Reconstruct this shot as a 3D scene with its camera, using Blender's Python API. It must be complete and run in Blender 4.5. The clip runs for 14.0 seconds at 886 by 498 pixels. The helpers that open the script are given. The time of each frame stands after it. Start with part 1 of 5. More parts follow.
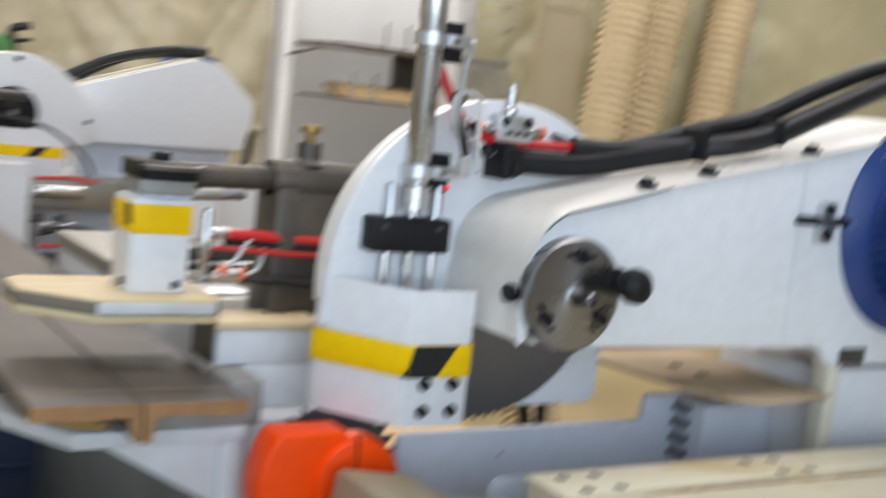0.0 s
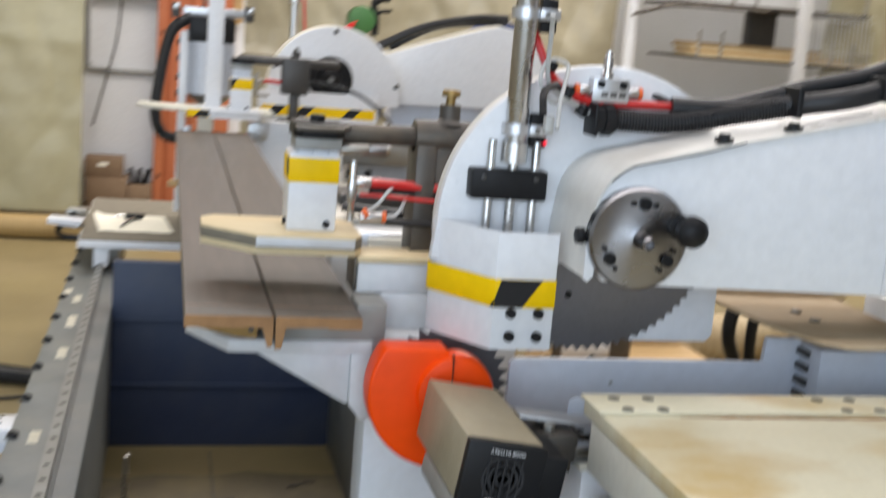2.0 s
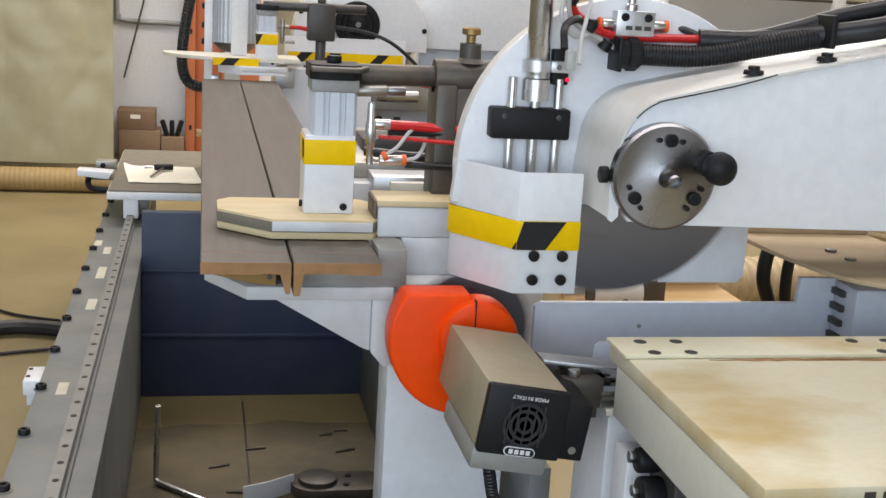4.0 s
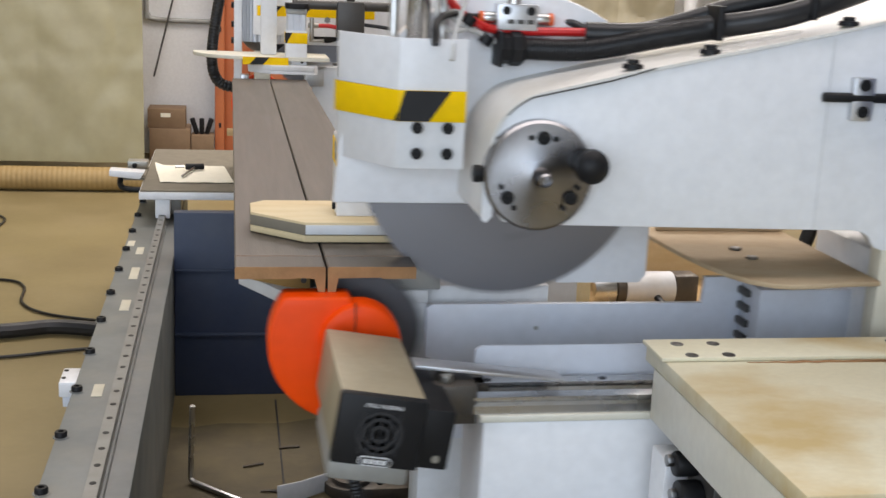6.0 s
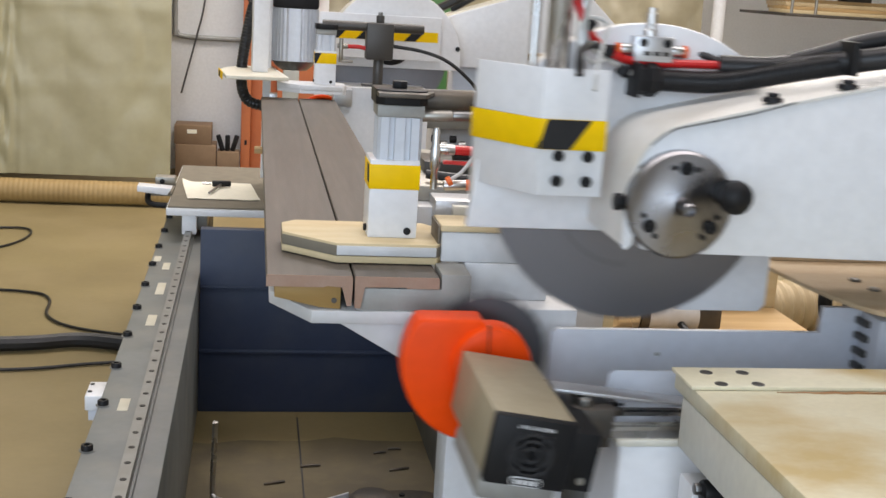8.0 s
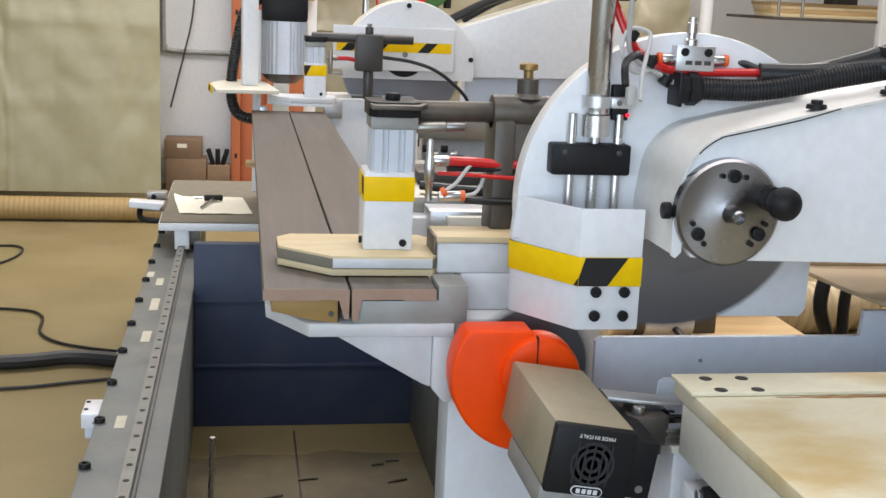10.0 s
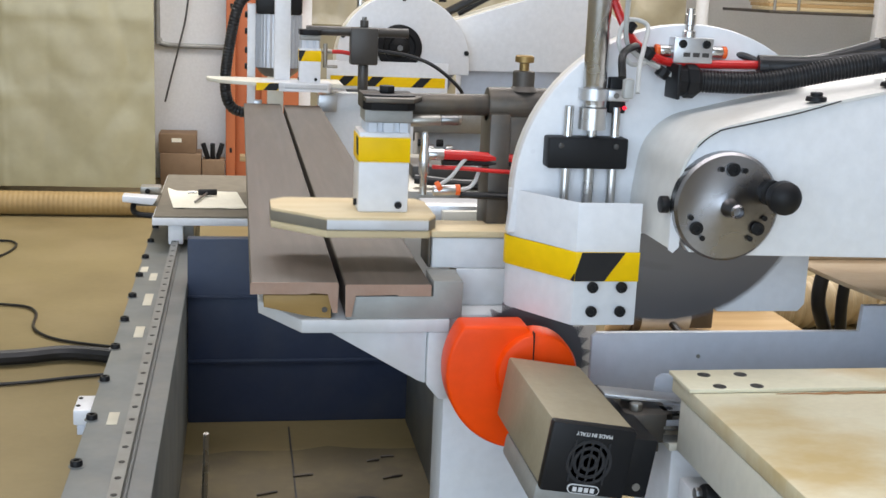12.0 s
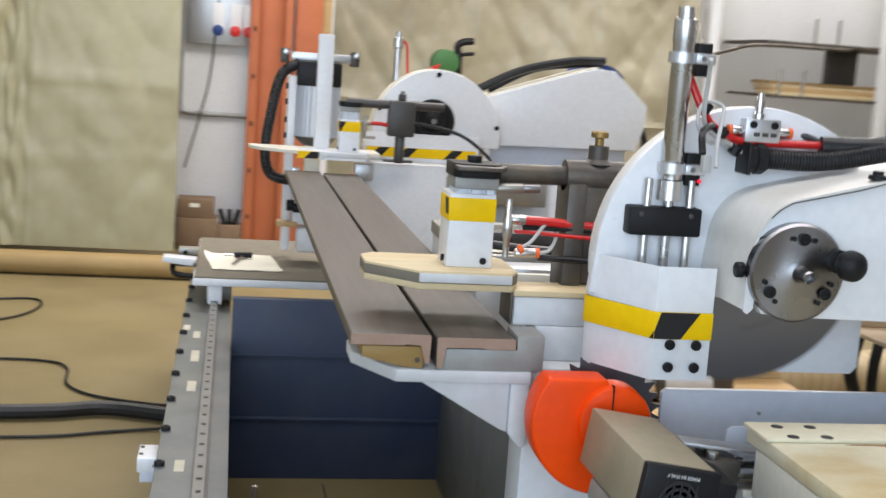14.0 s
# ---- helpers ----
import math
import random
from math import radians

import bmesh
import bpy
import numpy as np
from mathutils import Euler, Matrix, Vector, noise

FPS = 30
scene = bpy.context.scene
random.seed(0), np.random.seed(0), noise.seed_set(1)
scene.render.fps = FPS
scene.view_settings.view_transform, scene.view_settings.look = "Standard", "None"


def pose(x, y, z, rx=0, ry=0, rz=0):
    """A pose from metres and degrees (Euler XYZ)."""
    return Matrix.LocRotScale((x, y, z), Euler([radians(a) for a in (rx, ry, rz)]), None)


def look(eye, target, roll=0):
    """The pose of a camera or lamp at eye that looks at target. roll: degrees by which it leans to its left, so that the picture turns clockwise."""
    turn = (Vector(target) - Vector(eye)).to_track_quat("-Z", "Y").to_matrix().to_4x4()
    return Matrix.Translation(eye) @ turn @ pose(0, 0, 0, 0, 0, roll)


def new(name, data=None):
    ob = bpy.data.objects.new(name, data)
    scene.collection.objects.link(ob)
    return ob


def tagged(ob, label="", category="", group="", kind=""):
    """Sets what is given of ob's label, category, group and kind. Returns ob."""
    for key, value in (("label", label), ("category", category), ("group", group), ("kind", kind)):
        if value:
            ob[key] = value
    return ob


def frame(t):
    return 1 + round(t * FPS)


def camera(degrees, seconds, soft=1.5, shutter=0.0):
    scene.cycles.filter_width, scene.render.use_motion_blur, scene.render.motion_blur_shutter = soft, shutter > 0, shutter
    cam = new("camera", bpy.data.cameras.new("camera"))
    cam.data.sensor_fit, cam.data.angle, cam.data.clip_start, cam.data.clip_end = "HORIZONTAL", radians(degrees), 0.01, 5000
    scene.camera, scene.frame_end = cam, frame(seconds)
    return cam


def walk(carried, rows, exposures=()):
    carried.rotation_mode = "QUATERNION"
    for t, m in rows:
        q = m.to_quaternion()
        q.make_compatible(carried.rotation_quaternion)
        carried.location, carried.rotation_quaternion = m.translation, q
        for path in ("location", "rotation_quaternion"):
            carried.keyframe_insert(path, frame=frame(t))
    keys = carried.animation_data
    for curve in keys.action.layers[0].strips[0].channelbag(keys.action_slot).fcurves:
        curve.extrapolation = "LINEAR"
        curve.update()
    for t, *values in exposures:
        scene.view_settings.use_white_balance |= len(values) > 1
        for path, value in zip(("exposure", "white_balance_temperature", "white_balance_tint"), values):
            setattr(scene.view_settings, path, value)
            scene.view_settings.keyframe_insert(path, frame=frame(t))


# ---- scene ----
cam = camera(40.39, 14.0, shutter=0.7)
PATH = [
    (0, (-0.3393, -1.4358, 1.3067), (0.7140, 0.2477, 1.0695), 6.33),
    (0.2, (-0.3377, -1.5379, 1.3319), (0.5596, 0.2212, 1.0149), 3.07),
    (0.5, (-0.3368, -1.6310, 1.3386), (0.3894, 0.2129, 1.0693), 5.19),
    (0.9, (-0.3162, -1.7256, 1.3616), (0.3765, 0.1344, 1.1155), 7.47),
    (1, (-0.3068, -1.7250, 1.3542), (0.3731, 0.1396, 1.1073), 7.92),
    (1.2, (-0.2740, -1.7259, 1.3406), (0.4249, 0.1313, 1.0911), 7.60),
    (1.5, (-0.2178, -1.7418, 1.3422), (0.5215, 0.0887, 1.0217), 5.27),
    (1.8, (-0.1338, -1.7613, 1.3572), (0.4344, 0.1290, 1.0350), 4.79),
    (2, (-0.0645, -1.8103, 1.3606), (0.3913, 0.1025, 0.9954), 4.61),
    (2.2, (-0.0178, -1.8251, 1.3544), (0.3745, 0.0912, 0.9375), 3.75),
    (2.5, (-0.0078, -1.8118, 1.3542), (0.4785, 0.0849, 0.9469), 3.27),
    (2.7, (-0.0142, -1.7980, 1.3494), (0.4644, 0.1010, 0.9438), 4.23),
    (3, (-0.0288, -1.7839, 1.3527), (0.3792, 0.1266, 0.9241), 2.88),
    (3.5, (-0.0300, -1.7764, 1.3441), (0.3737, 0.1308, 0.8975), 3.27),
    (6, (-0.0363, -1.7651, 1.3565), (0.3122, 0.1484, 0.8906), 2.56),
    (6.5, (-0.0433, -1.7594, 1.3534), (0.2874, 0.1579, 0.8903), 2.81),
    (7, (-0.0470, -1.7647, 1.3573), (0.2830, 0.1546, 0.9021), 3.20),
    (7.5, (-0.0508, -1.7680, 1.3591), (0.2647, 0.1554, 0.9106), 3.09),
    (8, (-0.0533, -1.7708, 1.3612), (0.2626, 0.1557, 0.9267), 3.53),
    (10.5, (-0.0606, -1.7647, 1.3637), (0.2705, 0.1626, 0.9441), 2.32),
    (11, (-0.0587, -1.7582, 1.3602), (0.2719, 0.1677, 0.9342), 2.30),
    (11.5, (-0.0591, -1.7499, 1.3620), (0.2744, 0.1759, 0.9378), 2.36),
    (12, (-0.0545, -1.7460, 1.3593), (0.2818, 0.1785, 0.9314), 2.48),
    (12.5, (-0.0456, -1.7372, 1.3596), (0.2984, 0.1845, 0.9254), 2.50),
    (13, (-0.0481, -1.7434, 1.3622), (0.2984, 0.1786, 0.9311), 2.50),
    (13.5, (-0.0696, -1.7751, 1.3598), (0.2083, 0.1582, 0.9297), 1.64),
    (13.7, (-0.0799, -1.7727, 1.3506), (0.1746, 0.1796, 0.9993), 2.25),
    (14, (-0.2278, -1.8642, 1.3559), (0.1253, 0.0803, 1.0487), 4.02),
]
walk(cam, [(t, look(eye, target, roll)) for t, eye, target, roll in PATH], [(0, 0.02, 6500, 10), (3.5, 0.01, 6700, 10.5), (6, -0.04, 6800, 12), (8, 0.0, 6750, 11.5), (10.5, 0.08, 6520, 10), (14, 0.10, 6420, 9.5)])

# ---------------------------------------------------------------- light and world
world = bpy.data.worlds.new("world")
scene.world = world
world.use_nodes = True
wn = world.node_tree
sky = wn.nodes.new("ShaderNodeTexSky")
sky.sky_type, sky.sun_disc = "NISHITA", False
sky.sun_elevation, sky.sun_rotation = radians(40), radians(200)
wn.nodes["Background"].inputs[1].default_value = 0.1
wn.links.new(sky.outputs[0], wn.nodes["Background"].inputs[0])


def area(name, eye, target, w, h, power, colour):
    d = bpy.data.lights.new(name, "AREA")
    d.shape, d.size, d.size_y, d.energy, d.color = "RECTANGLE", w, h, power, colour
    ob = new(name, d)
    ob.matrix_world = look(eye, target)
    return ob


# Unseen sources: an open door and roof lights are assumed here.
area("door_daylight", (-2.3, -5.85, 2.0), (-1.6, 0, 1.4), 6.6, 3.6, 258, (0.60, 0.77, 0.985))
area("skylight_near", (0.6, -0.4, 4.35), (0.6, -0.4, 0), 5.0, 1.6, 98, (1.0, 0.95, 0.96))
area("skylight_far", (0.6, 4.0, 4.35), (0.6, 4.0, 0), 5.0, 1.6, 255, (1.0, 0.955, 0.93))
# Added fills without a known source, brightening the east side and the rack.
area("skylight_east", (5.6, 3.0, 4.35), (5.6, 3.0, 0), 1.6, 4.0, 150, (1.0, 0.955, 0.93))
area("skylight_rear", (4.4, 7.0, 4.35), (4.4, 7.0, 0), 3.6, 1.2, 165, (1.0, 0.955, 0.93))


# ---------------------------------------------------------------- materials
def mat(name, col, rough=0.5, metal=0.0, col2=None, scale=6.0, amount=0.25, fine=60.0, bump=0.0, spec=0.5, dust=None, dust_amount=0.0, stretch=(1, 1, 1), dust_lo=0.45, dust_w=0.3):
    m = bpy.data.materials.new(name)
    m.use_nodes = True
    n, l = m.node_tree.nodes, m.node_tree.links
    b = n["Principled BSDF"]
    b.inputs["Metallic"].default_value = metal
    b.inputs["Specular IOR Level"].default_value = spec
    co = n.new("ShaderNodeTexCoord")
    mp = n.new("ShaderNodeMapping")
    mp.inputs["Scale"].default_value = stretch
    l.new(co.outputs["Object"], mp.inputs["Vector"])
    big, small = n.new("ShaderNodeTexNoise"), n.new("ShaderNodeTexNoise")
    for t, s, d in ((big, scale, 5.0), (small, fine, 3.0)):
        t.inputs["Scale"].default_value, t.inputs["Detail"].default_value = s, d
        l.new(mp.outputs[0], t.inputs["Vector"])
    c2 = col2 or tuple(c * 0.8 for c in col)
    ramp = n.new("ShaderNodeMapRange")
    ramp.inputs[1].default_value, ramp.inputs[2].default_value = 0.38, 0.68
    ramp.inputs[4].default_value = amount
    l.new(big.outputs["Fac"], ramp.inputs[0])
    mix = n.new("ShaderNodeMix")
    mix.data_type = "RGBA"
    mix.inputs[6].default_value, mix.inputs[7].default_value = (*col, 1), (*c2, 1)
    l.new(ramp.outputs[0], mix.inputs[0])
    mix2 = n.new("ShaderNodeMix")
    mix2.data_type, mix2.blend_type = "RGBA", "MULTIPLY"
    mix2.inputs[0].default_value = 0.16
    l.new(mix.outputs[2], mix2.inputs[6])
    l.new(small.outputs["Fac"], mix2.inputs[7])
    out = mix2.outputs[2]
    if dust:
        dn = n.new("ShaderNodeTexNoise")
        dn.inputs["Scale"].default_value, dn.inputs["Detail"].default_value = scale * 1.7, 8.0
        l.new(mp.outputs[0], dn.inputs["Vector"])
        dr = n.new("ShaderNodeMapRange")
        dr.inputs[1].default_value, dr.inputs[2].default_value, dr.inputs[4].default_value = dust_lo, dust_lo + dust_w, dust_amount
        l.new(dn.outputs["Fac"], dr.inputs[0])
        mix3 = n.new("ShaderNodeMix")
        mix3.data_type = "RGBA"
        mix3.inputs[7].default_value = (*dust, 1)
        l.new(dr.outputs[0], mix3.inputs[0])
        l.new(out, mix3.inputs[6])
        out = mix3.outputs[2]
    l.new(out, b.inputs["Base Color"])
    rr = n.new("ShaderNodeMapRange")
    rr.inputs[3].default_value, rr.inputs[4].default_value = max(rough - 0.1, 0.03), min(rough + 0.12, 1)
    l.new(big.outputs["Fac"], rr.inputs[0])
    l.new(rr.outputs[0], b.inputs["Roughness"])
    if bump:
        bp = n.new("ShaderNodeBump")
        bp.inputs["Strength"].default_value, bp.inputs["Distance"].default_value = bump, 0.002
        l.new(small.outputs["Fac"], bp.inputs["Height"])
        l.new(bp.outputs[0], b.inputs["Normal"])
    return m


WHITE = mat("white_paint", (0.80, 0.81, 0.83), 0.3, col2=(0.76, 0.765, 0.775), scale=2, amount=0.35, dust=(0.62, 0.55, 0.42), dust_amount=0.06)
OFFWHITE = mat("off_white_paint", (0.79, 0.78, 0.74), 0.3, col2=(0.74, 0.72, 0.66), scale=3, amount=0.5, dust=(0.55, 0.47, 0.33), dust_amount=0.15)
WHITE_DUSTY = mat("dusty_white_paint", (0.72, 0.73, 0.74), 0.45, col2=(0.52, 0.52, 0.52), scale=5, amount=0.45, dust=(0.45, 0.41, 0.34), dust_amount=0.35)
IVORY = mat("ivory_paint", (0.74, 0.715, 0.62), 0.38, col2=(0.70, 0.66, 0.52), scale=3, amount=0.6, dust=(0.55, 0.44, 0.26), dust_amount=0.22, stretch=(1, 1.4, 1))
IVORY_TOP = mat("sawdust_stained_ivory", (0.75, 0.70, 0.52), 0.4, col2=(0.67, 0.60, 0.40), scale=2.6, amount=0.8, dust=(0.50, 0.35, 0.13), dust_amount=0.85, stretch=(1.0, 1.5, 1), dust_lo=0.50, dust_w=0.17, fine=90, bump=0.08)
GREYBLUE = mat("grey_blue_paint", (0.66, 0.69, 0.76), 0.42, col2=(0.56, 0.585, 0.64), scale=4, amount=0.6, dust=(0.5, 0.45, 0.36), dust_amount=0.15)
BEAM = mat("grey_green_paint", (0.185, 0.196, 0.19), 0.5, col2=(0.135, 0.143, 0.138), scale=5, amount=0.7, dust=(0.25, 0.23, 0.18), dust_amount=0.4)
NAVY = mat("navy_paint", (0.033, 0.046, 0.086), 0.48, col2=(0.040, 0.053, 0.09), scale=4, amount=0.7, dust=(0.085, 0.09, 0.10), dust_amount=0.3, spec=0.35)
STEEL = mat("machined_steel", (0.30, 0.295, 0.29), 0.33, 1.0, scale=9, amount=0.3, fine=160, bump=0.05)
STEEL_DULL = mat("dull_steel", (0.42, 0.41, 0.38), 0.46, 1.0, col2=(0.33, 0.31, 0.27), scale=10, amount=0.5, fine=120, bump=0.06, dust=(0.4, 0.34, 0.25), dust_amount=0.35)
BARE = mat("bare_dark_steel", (0.105, 0.094, 0.082), 0.45, 0.5, col2=(0.07, 0.062, 0.054), scale=11, amount=0.8, fine=90, bump=0.12, dust=(0.24, 0.18, 0.11), dust_amount=0.4)
BLADE = mat("saw_blade_steel", (0.25, 0.25, 0.27), 0.38, 0.95, col2=(0.19, 0.19, 0.21), scale=6, amount=0.6, fine=140)
BLADE_DARK = mat("coated_blade_steel", (0.13, 0.13, 0.14), 0.45, 0.7, scale=8, amount=0.5)
ALU = mat("anodised_aluminium", (0.68, 0.69, 0.71), 0.36, 0.85, scale=8, amount=0.3, fine=150)
CHROME = mat("chrome", (0.62, 0.615, 0.605), 0.27, 1.0, scale=8, amount=0.2)
BLACK = mat("black_plastic", (0.013, 0.013, 0.014), 0.45, scale=20, amount=0.5, spec=0.22)
RUBBER = mat("black_rubber_hose", (0.012, 0.012, 0.013), 0.38, scale=25, amount=0.6, dust=(0.05, 0.045, 0.04), dust_amount=0.12, spec=0.4)
GRAPHITE = mat("dark_grey_paint", (0.075, 0.07, 0.065), 0.4, 0.3, scale=12, amount=0.5)
YELLOW = mat("yellow_tape", (0.95, 0.60, 0.0), 0.5, col2=(0.90, 0.56, 0.0), scale=10, amount=0.5, spec=0.2)
BLACKTAPE = mat("black_tape", (0.014, 0.014, 0.015), 0.5, scale=18, amount=0.6, spec=0.3)
ORANGE = mat("orange_paint", (0.98, 0.075, 0.0), 0.4, col2=(0.90, 0.06, 0.0), scale=8, amount=0.5, spec=0.25)
BLUE = mat("blue_motor_paint", (0.005, 0.036, 0.195), 0.42, col2=(0.005, 0.027, 0.14), scale=9, amount=0.6, bump=0.05, dust=(0.10, 0.13, 0.22), dust_amount=0.25)
KHAKI = mat("dusty_motor_casing", (0.37, 0.32, 0.22), 0.5, 0.15, col2=(0.29, 0.25, 0.165), scale=10, amount=0.7, fine=110, bump=0.06)
RED = mat("red_hose", (0.62, 0.02, 0.018), 0.3, scale=12, amount=0.3)
REDORANGE = mat("orange_collar", (0.85, 0.14, 0.02), 0.4, scale=12, amount=0.2)
CABLE = mat("grey_cable", (0.55, 0.55, 0.53), 0.45, scale=14, amount=0.3)
BRASS = mat("dull_brass", (0.30, 0.20, 0.075), 0.42, 0.8, scale=14, amount=0.5)
PLY = mat("plywood_face", (0.68, 0.55, 0.33), 0.6, col2=(0.60, 0.46, 0.25), scale=7, amount=0.7, fine=80, bump=0.05, stretch=(1, 5, 5))
FELT = mat("grey_felt", (0.21, 0.183, 0.137), 0.9, scale=20, amount=0.5, bump=0.3)
BOARDTOP = mat("brown_composite_decking", (0.094, 0.079, 0.065), 0.46, col2=(0.075, 0.062, 0.051), scale=4, amount=0.8, fine=170, bump=0.2, stretch=(6, 0.35, 6), dust=(0.18, 0.15, 0.125), dust_amount=0.3)
BOARDEND = mat("fresh_cut_composite", (0.40, 0.27, 0.20), 0.75, col2=(0.36, 0.21, 0.14), scale=20, amount=0.6, fine=220, bump=0.2)
OLDEND = mat("raw_board_end", (0.40, 0.21, 0.085), 0.7, col2=(0.27, 0.14, 0.06), scale=25, amount=0.7, fine=150, bump=0.3)
CONCRETE = mat("dusty_concrete", (0.250, 0.193, 0.086), 0.5, col2=(0.185, 0.140, 0.062), scale=1.1, amount=0.9, fine=38, bump=0.15, dust=(0.34, 0.265, 0.145), dust_amount=0.4)
WALLW = mat("white_wall_paint", (0.86, 0.865, 0.87), 0.7, col2=(0.75, 0.745, 0.72), scale=1.2, amount=0.6, fine=60, bump=0.1)
# Floor dirt, darkened further to paint in the machine's shade.
SHADED_DIRT = mat("shaded_floor_dirt", (0.10, 0.078, 0.040), 0.6, col2=(0.165, 0.128, 0.062), scale=5, amount=0.9, fine=45, bump=0.25, dust=(0.24, 0.185, 0.095), dust_amount=0.5, dust_lo=0.55)
CURTAIN = mat("dusty_plastic_sheet", (0.40, 0.365, 0.225), 0.33, col2=(0.34, 0.30, 0.175), scale=1.6, amount=0.8, fine=16, bump=0.25, spec=0.55)
SMOKY = mat("smoky_plastic_sheet", (0.43, 0.385, 0.27), 0.34, col2=(0.33, 0.29, 0.195), scale=2.2, amount=0.9, fine=16, bump=0.5, spec=0.6)
BEIGE = mat("dusty_beige_panel", (0.36, 0.305, 0.20), 0.55, col2=(0.30, 0.25, 0.155), scale=2, amount=0.7, fine=30, bump=0.15)
TAN = mat("tan_duct", (0.52, 0.41, 0.245), 0.5, col2=(0.44, 0.335, 0.19), scale=3, amount=0.7, fine=30, bump=0.2)
RACK = mat("orange_rack_paint", (0.54, 0.165, 0.065), 0.5, col2=(0.44, 0.13, 0.055), scale=4, amount=0.7)
CARD = mat("cardboard", (0.235, 0.15, 0.085), 0.8, col2=(0.165, 0.10, 0.055), scale=6, amount=0.6, bump=0.1)
PAPER = mat("cream_paper", (0.88, 0.84, 0.70), 0.8, scale=5, amount=0.3)
WOOD = mat("raw_timber", (0.56, 0.38, 0.18), 0.65, col2=(0.44, 0.28, 0.12), scale=5, amount=0.8, fine=60, bump=0.1, stretch=(0.4, 4, 4))
OCHRE = mat("ochre_hardwood", (0.40, 0.245, 0.075), 0.6, col2=(0.31, 0.18, 0.05), scale=8, amount=0.8, fine=90, bump=0.1, stretch=(0.6, 4, 3))
GREYSTEEL = mat("scuffed_grey_steel", (0.37, 0.37, 0.35), 0.55, 0.35, col2=(0.29, 0.28, 0.25), scale=14, amount=0.7, fine=110, bump=0.08)
RAILSTEEL = mat("worn_rail_steel", (0.25, 0.255, 0.245), 0.45, 0.5, col2=(0.20, 0.19, 0.17), scale=14, amount=0.6)
HUBSTEEL = mat("turned_steel", (0.29, 0.285, 0.29), 0.26, 1.0, scale=12, amount=0.25, fine=200)
hb, hn = HUBSTEEL.node_tree.nodes["Principled BSDF"], HUBSTEEL.node_tree.nodes.new("ShaderNodeTangent")
hn.direction_type, hn.axis = "RADIAL", "Y"
hb.inputs["Anisotropic"].default_value = 0.8
HUBSTEEL.node_tree.links.new(hn.outputs[0], hb.inputs["Tangent"])
FINALU = mat("cast_fin_aluminium", (0.64, 0.67, 0.72), 0.45, 0.3, scale=10, amount=0.3)
FLOORTAN = mat("dull_tan_duct", (0.40, 0.27, 0.105), 0.55, col2=(0.32, 0.21, 0.08), scale=3, amount=0.7, fine=30, bump=0.2)
SOFTBLACK = mat("dark_grille_plastic", (0.028, 0.028, 0.03), 0.5, scale=30, amount=0.4, spec=0.3)
GREEN = mat("green_paint", (0.05, 0.16, 0.045), 0.45, scale=8, amount=0.4)
LABEL = mat("white_print", (0.8, 0.8, 0.8), 0.5, scale=10, amount=0.1)
TAPE = mat("masking_tape", (0.62, 0.58, 0.46), 0.7, scale=30, amount=0.5)
DUSTPAN = mat("sawdust_covered_metal", (0.42, 0.30, 0.175), 0.75, col2=(0.53, 0.42, 0.28), scale=7, amount=0.8, fine=70, bump=0.25, stretch=(1, 2.5, 1))


# ---------------------------------------------------------------- mesh tools
def add(bm, other, m=None):
    if m is not None:
        bmesh.ops.transform(other, matrix=m, verts=other.verts)
    me = bpy.data.meshes.new("tmp")
    other.to_mesh(me)
    other.free()
    bm.from_mesh(me)
    bpy.data.meshes.remove(me)
    return bm


def bevel(bm, w, seg=2, angle=30):
    if w > 0:
        e = [x for x in bm.edges if len(x.link_faces) == 2 and x.calc_face_angle(0) > radians(angle)]
        bmesh.ops.bevel(bm, geom=e, offset=w, segments=seg, affect="EDGES", profile=0.5, clamp_overlap=True)
    return bm


def box(x0, x1, y0, y1, z0, z1, bev=0.002):
    bm = bmesh.new()
    bmesh.ops.create_cube(bm, size=1)
    bmesh.ops.scale(bm, vec=(x1 - x0, y1 - y0, z1 - z0), verts=bm.verts)
    bmesh.ops.translate(bm, vec=((x0 + x1) / 2, (y0 + y1) / 2, (z0 + z1) / 2), verts=bm.verts)
    return bevel(bm, min(bev, 0.3 * min(x1 - x0, y1 - y0, z1 - z0)))


def cyl(p0, p1, r, n=24, bev=0.0, r2=None):
    p0, p1 = Vector(p0), Vector(p1)
    d = p1 - p0
    bm = bmesh.new()
    bmesh.ops.create_cone(bm, cap_ends=True, segments=n, radius1=r, radius2=r if r2 is None else r2, depth=d.length)
    bevel(bm, bev, 2, 50)
    q = Vector((0, 0, 1)).rotation_difference(d).to_matrix().to_4x4()
    bmesh.ops.transform(bm, matrix=Matrix.Translation((p0 + p1) / 2) @ q, verts=bm.verts)
    return bm


def prism(poly, axis, a, b, bev=0.0, seg=2):
    """Extrudes an outline along an axis: 'y' takes (x, z) points, 'z' takes (x, y), 'x' takes (y, z)."""
    def at(p, v):
        return {"y": (p[0], v, p[1]), "z": (p[0], p[1], v), "x": (v, p[0], p[1])}[axis]
    bm = bmesh.new()
    lo, hi = [bm.verts.new(at(p, a)) for p in poly], [bm.verts.new(at(p, b)) for p in poly]
    bm.faces.new(lo), bm.faces.new(list(reversed(hi)))
    for i in range(len(poly)):
        j = (i + 1) % len(poly)
        bm.faces.new((lo[j], lo[i], hi[i], hi[j]))
    bmesh.ops.recalc_face_normals(bm, faces=bm.faces)
    return bevel(bm, bev, seg, 40)


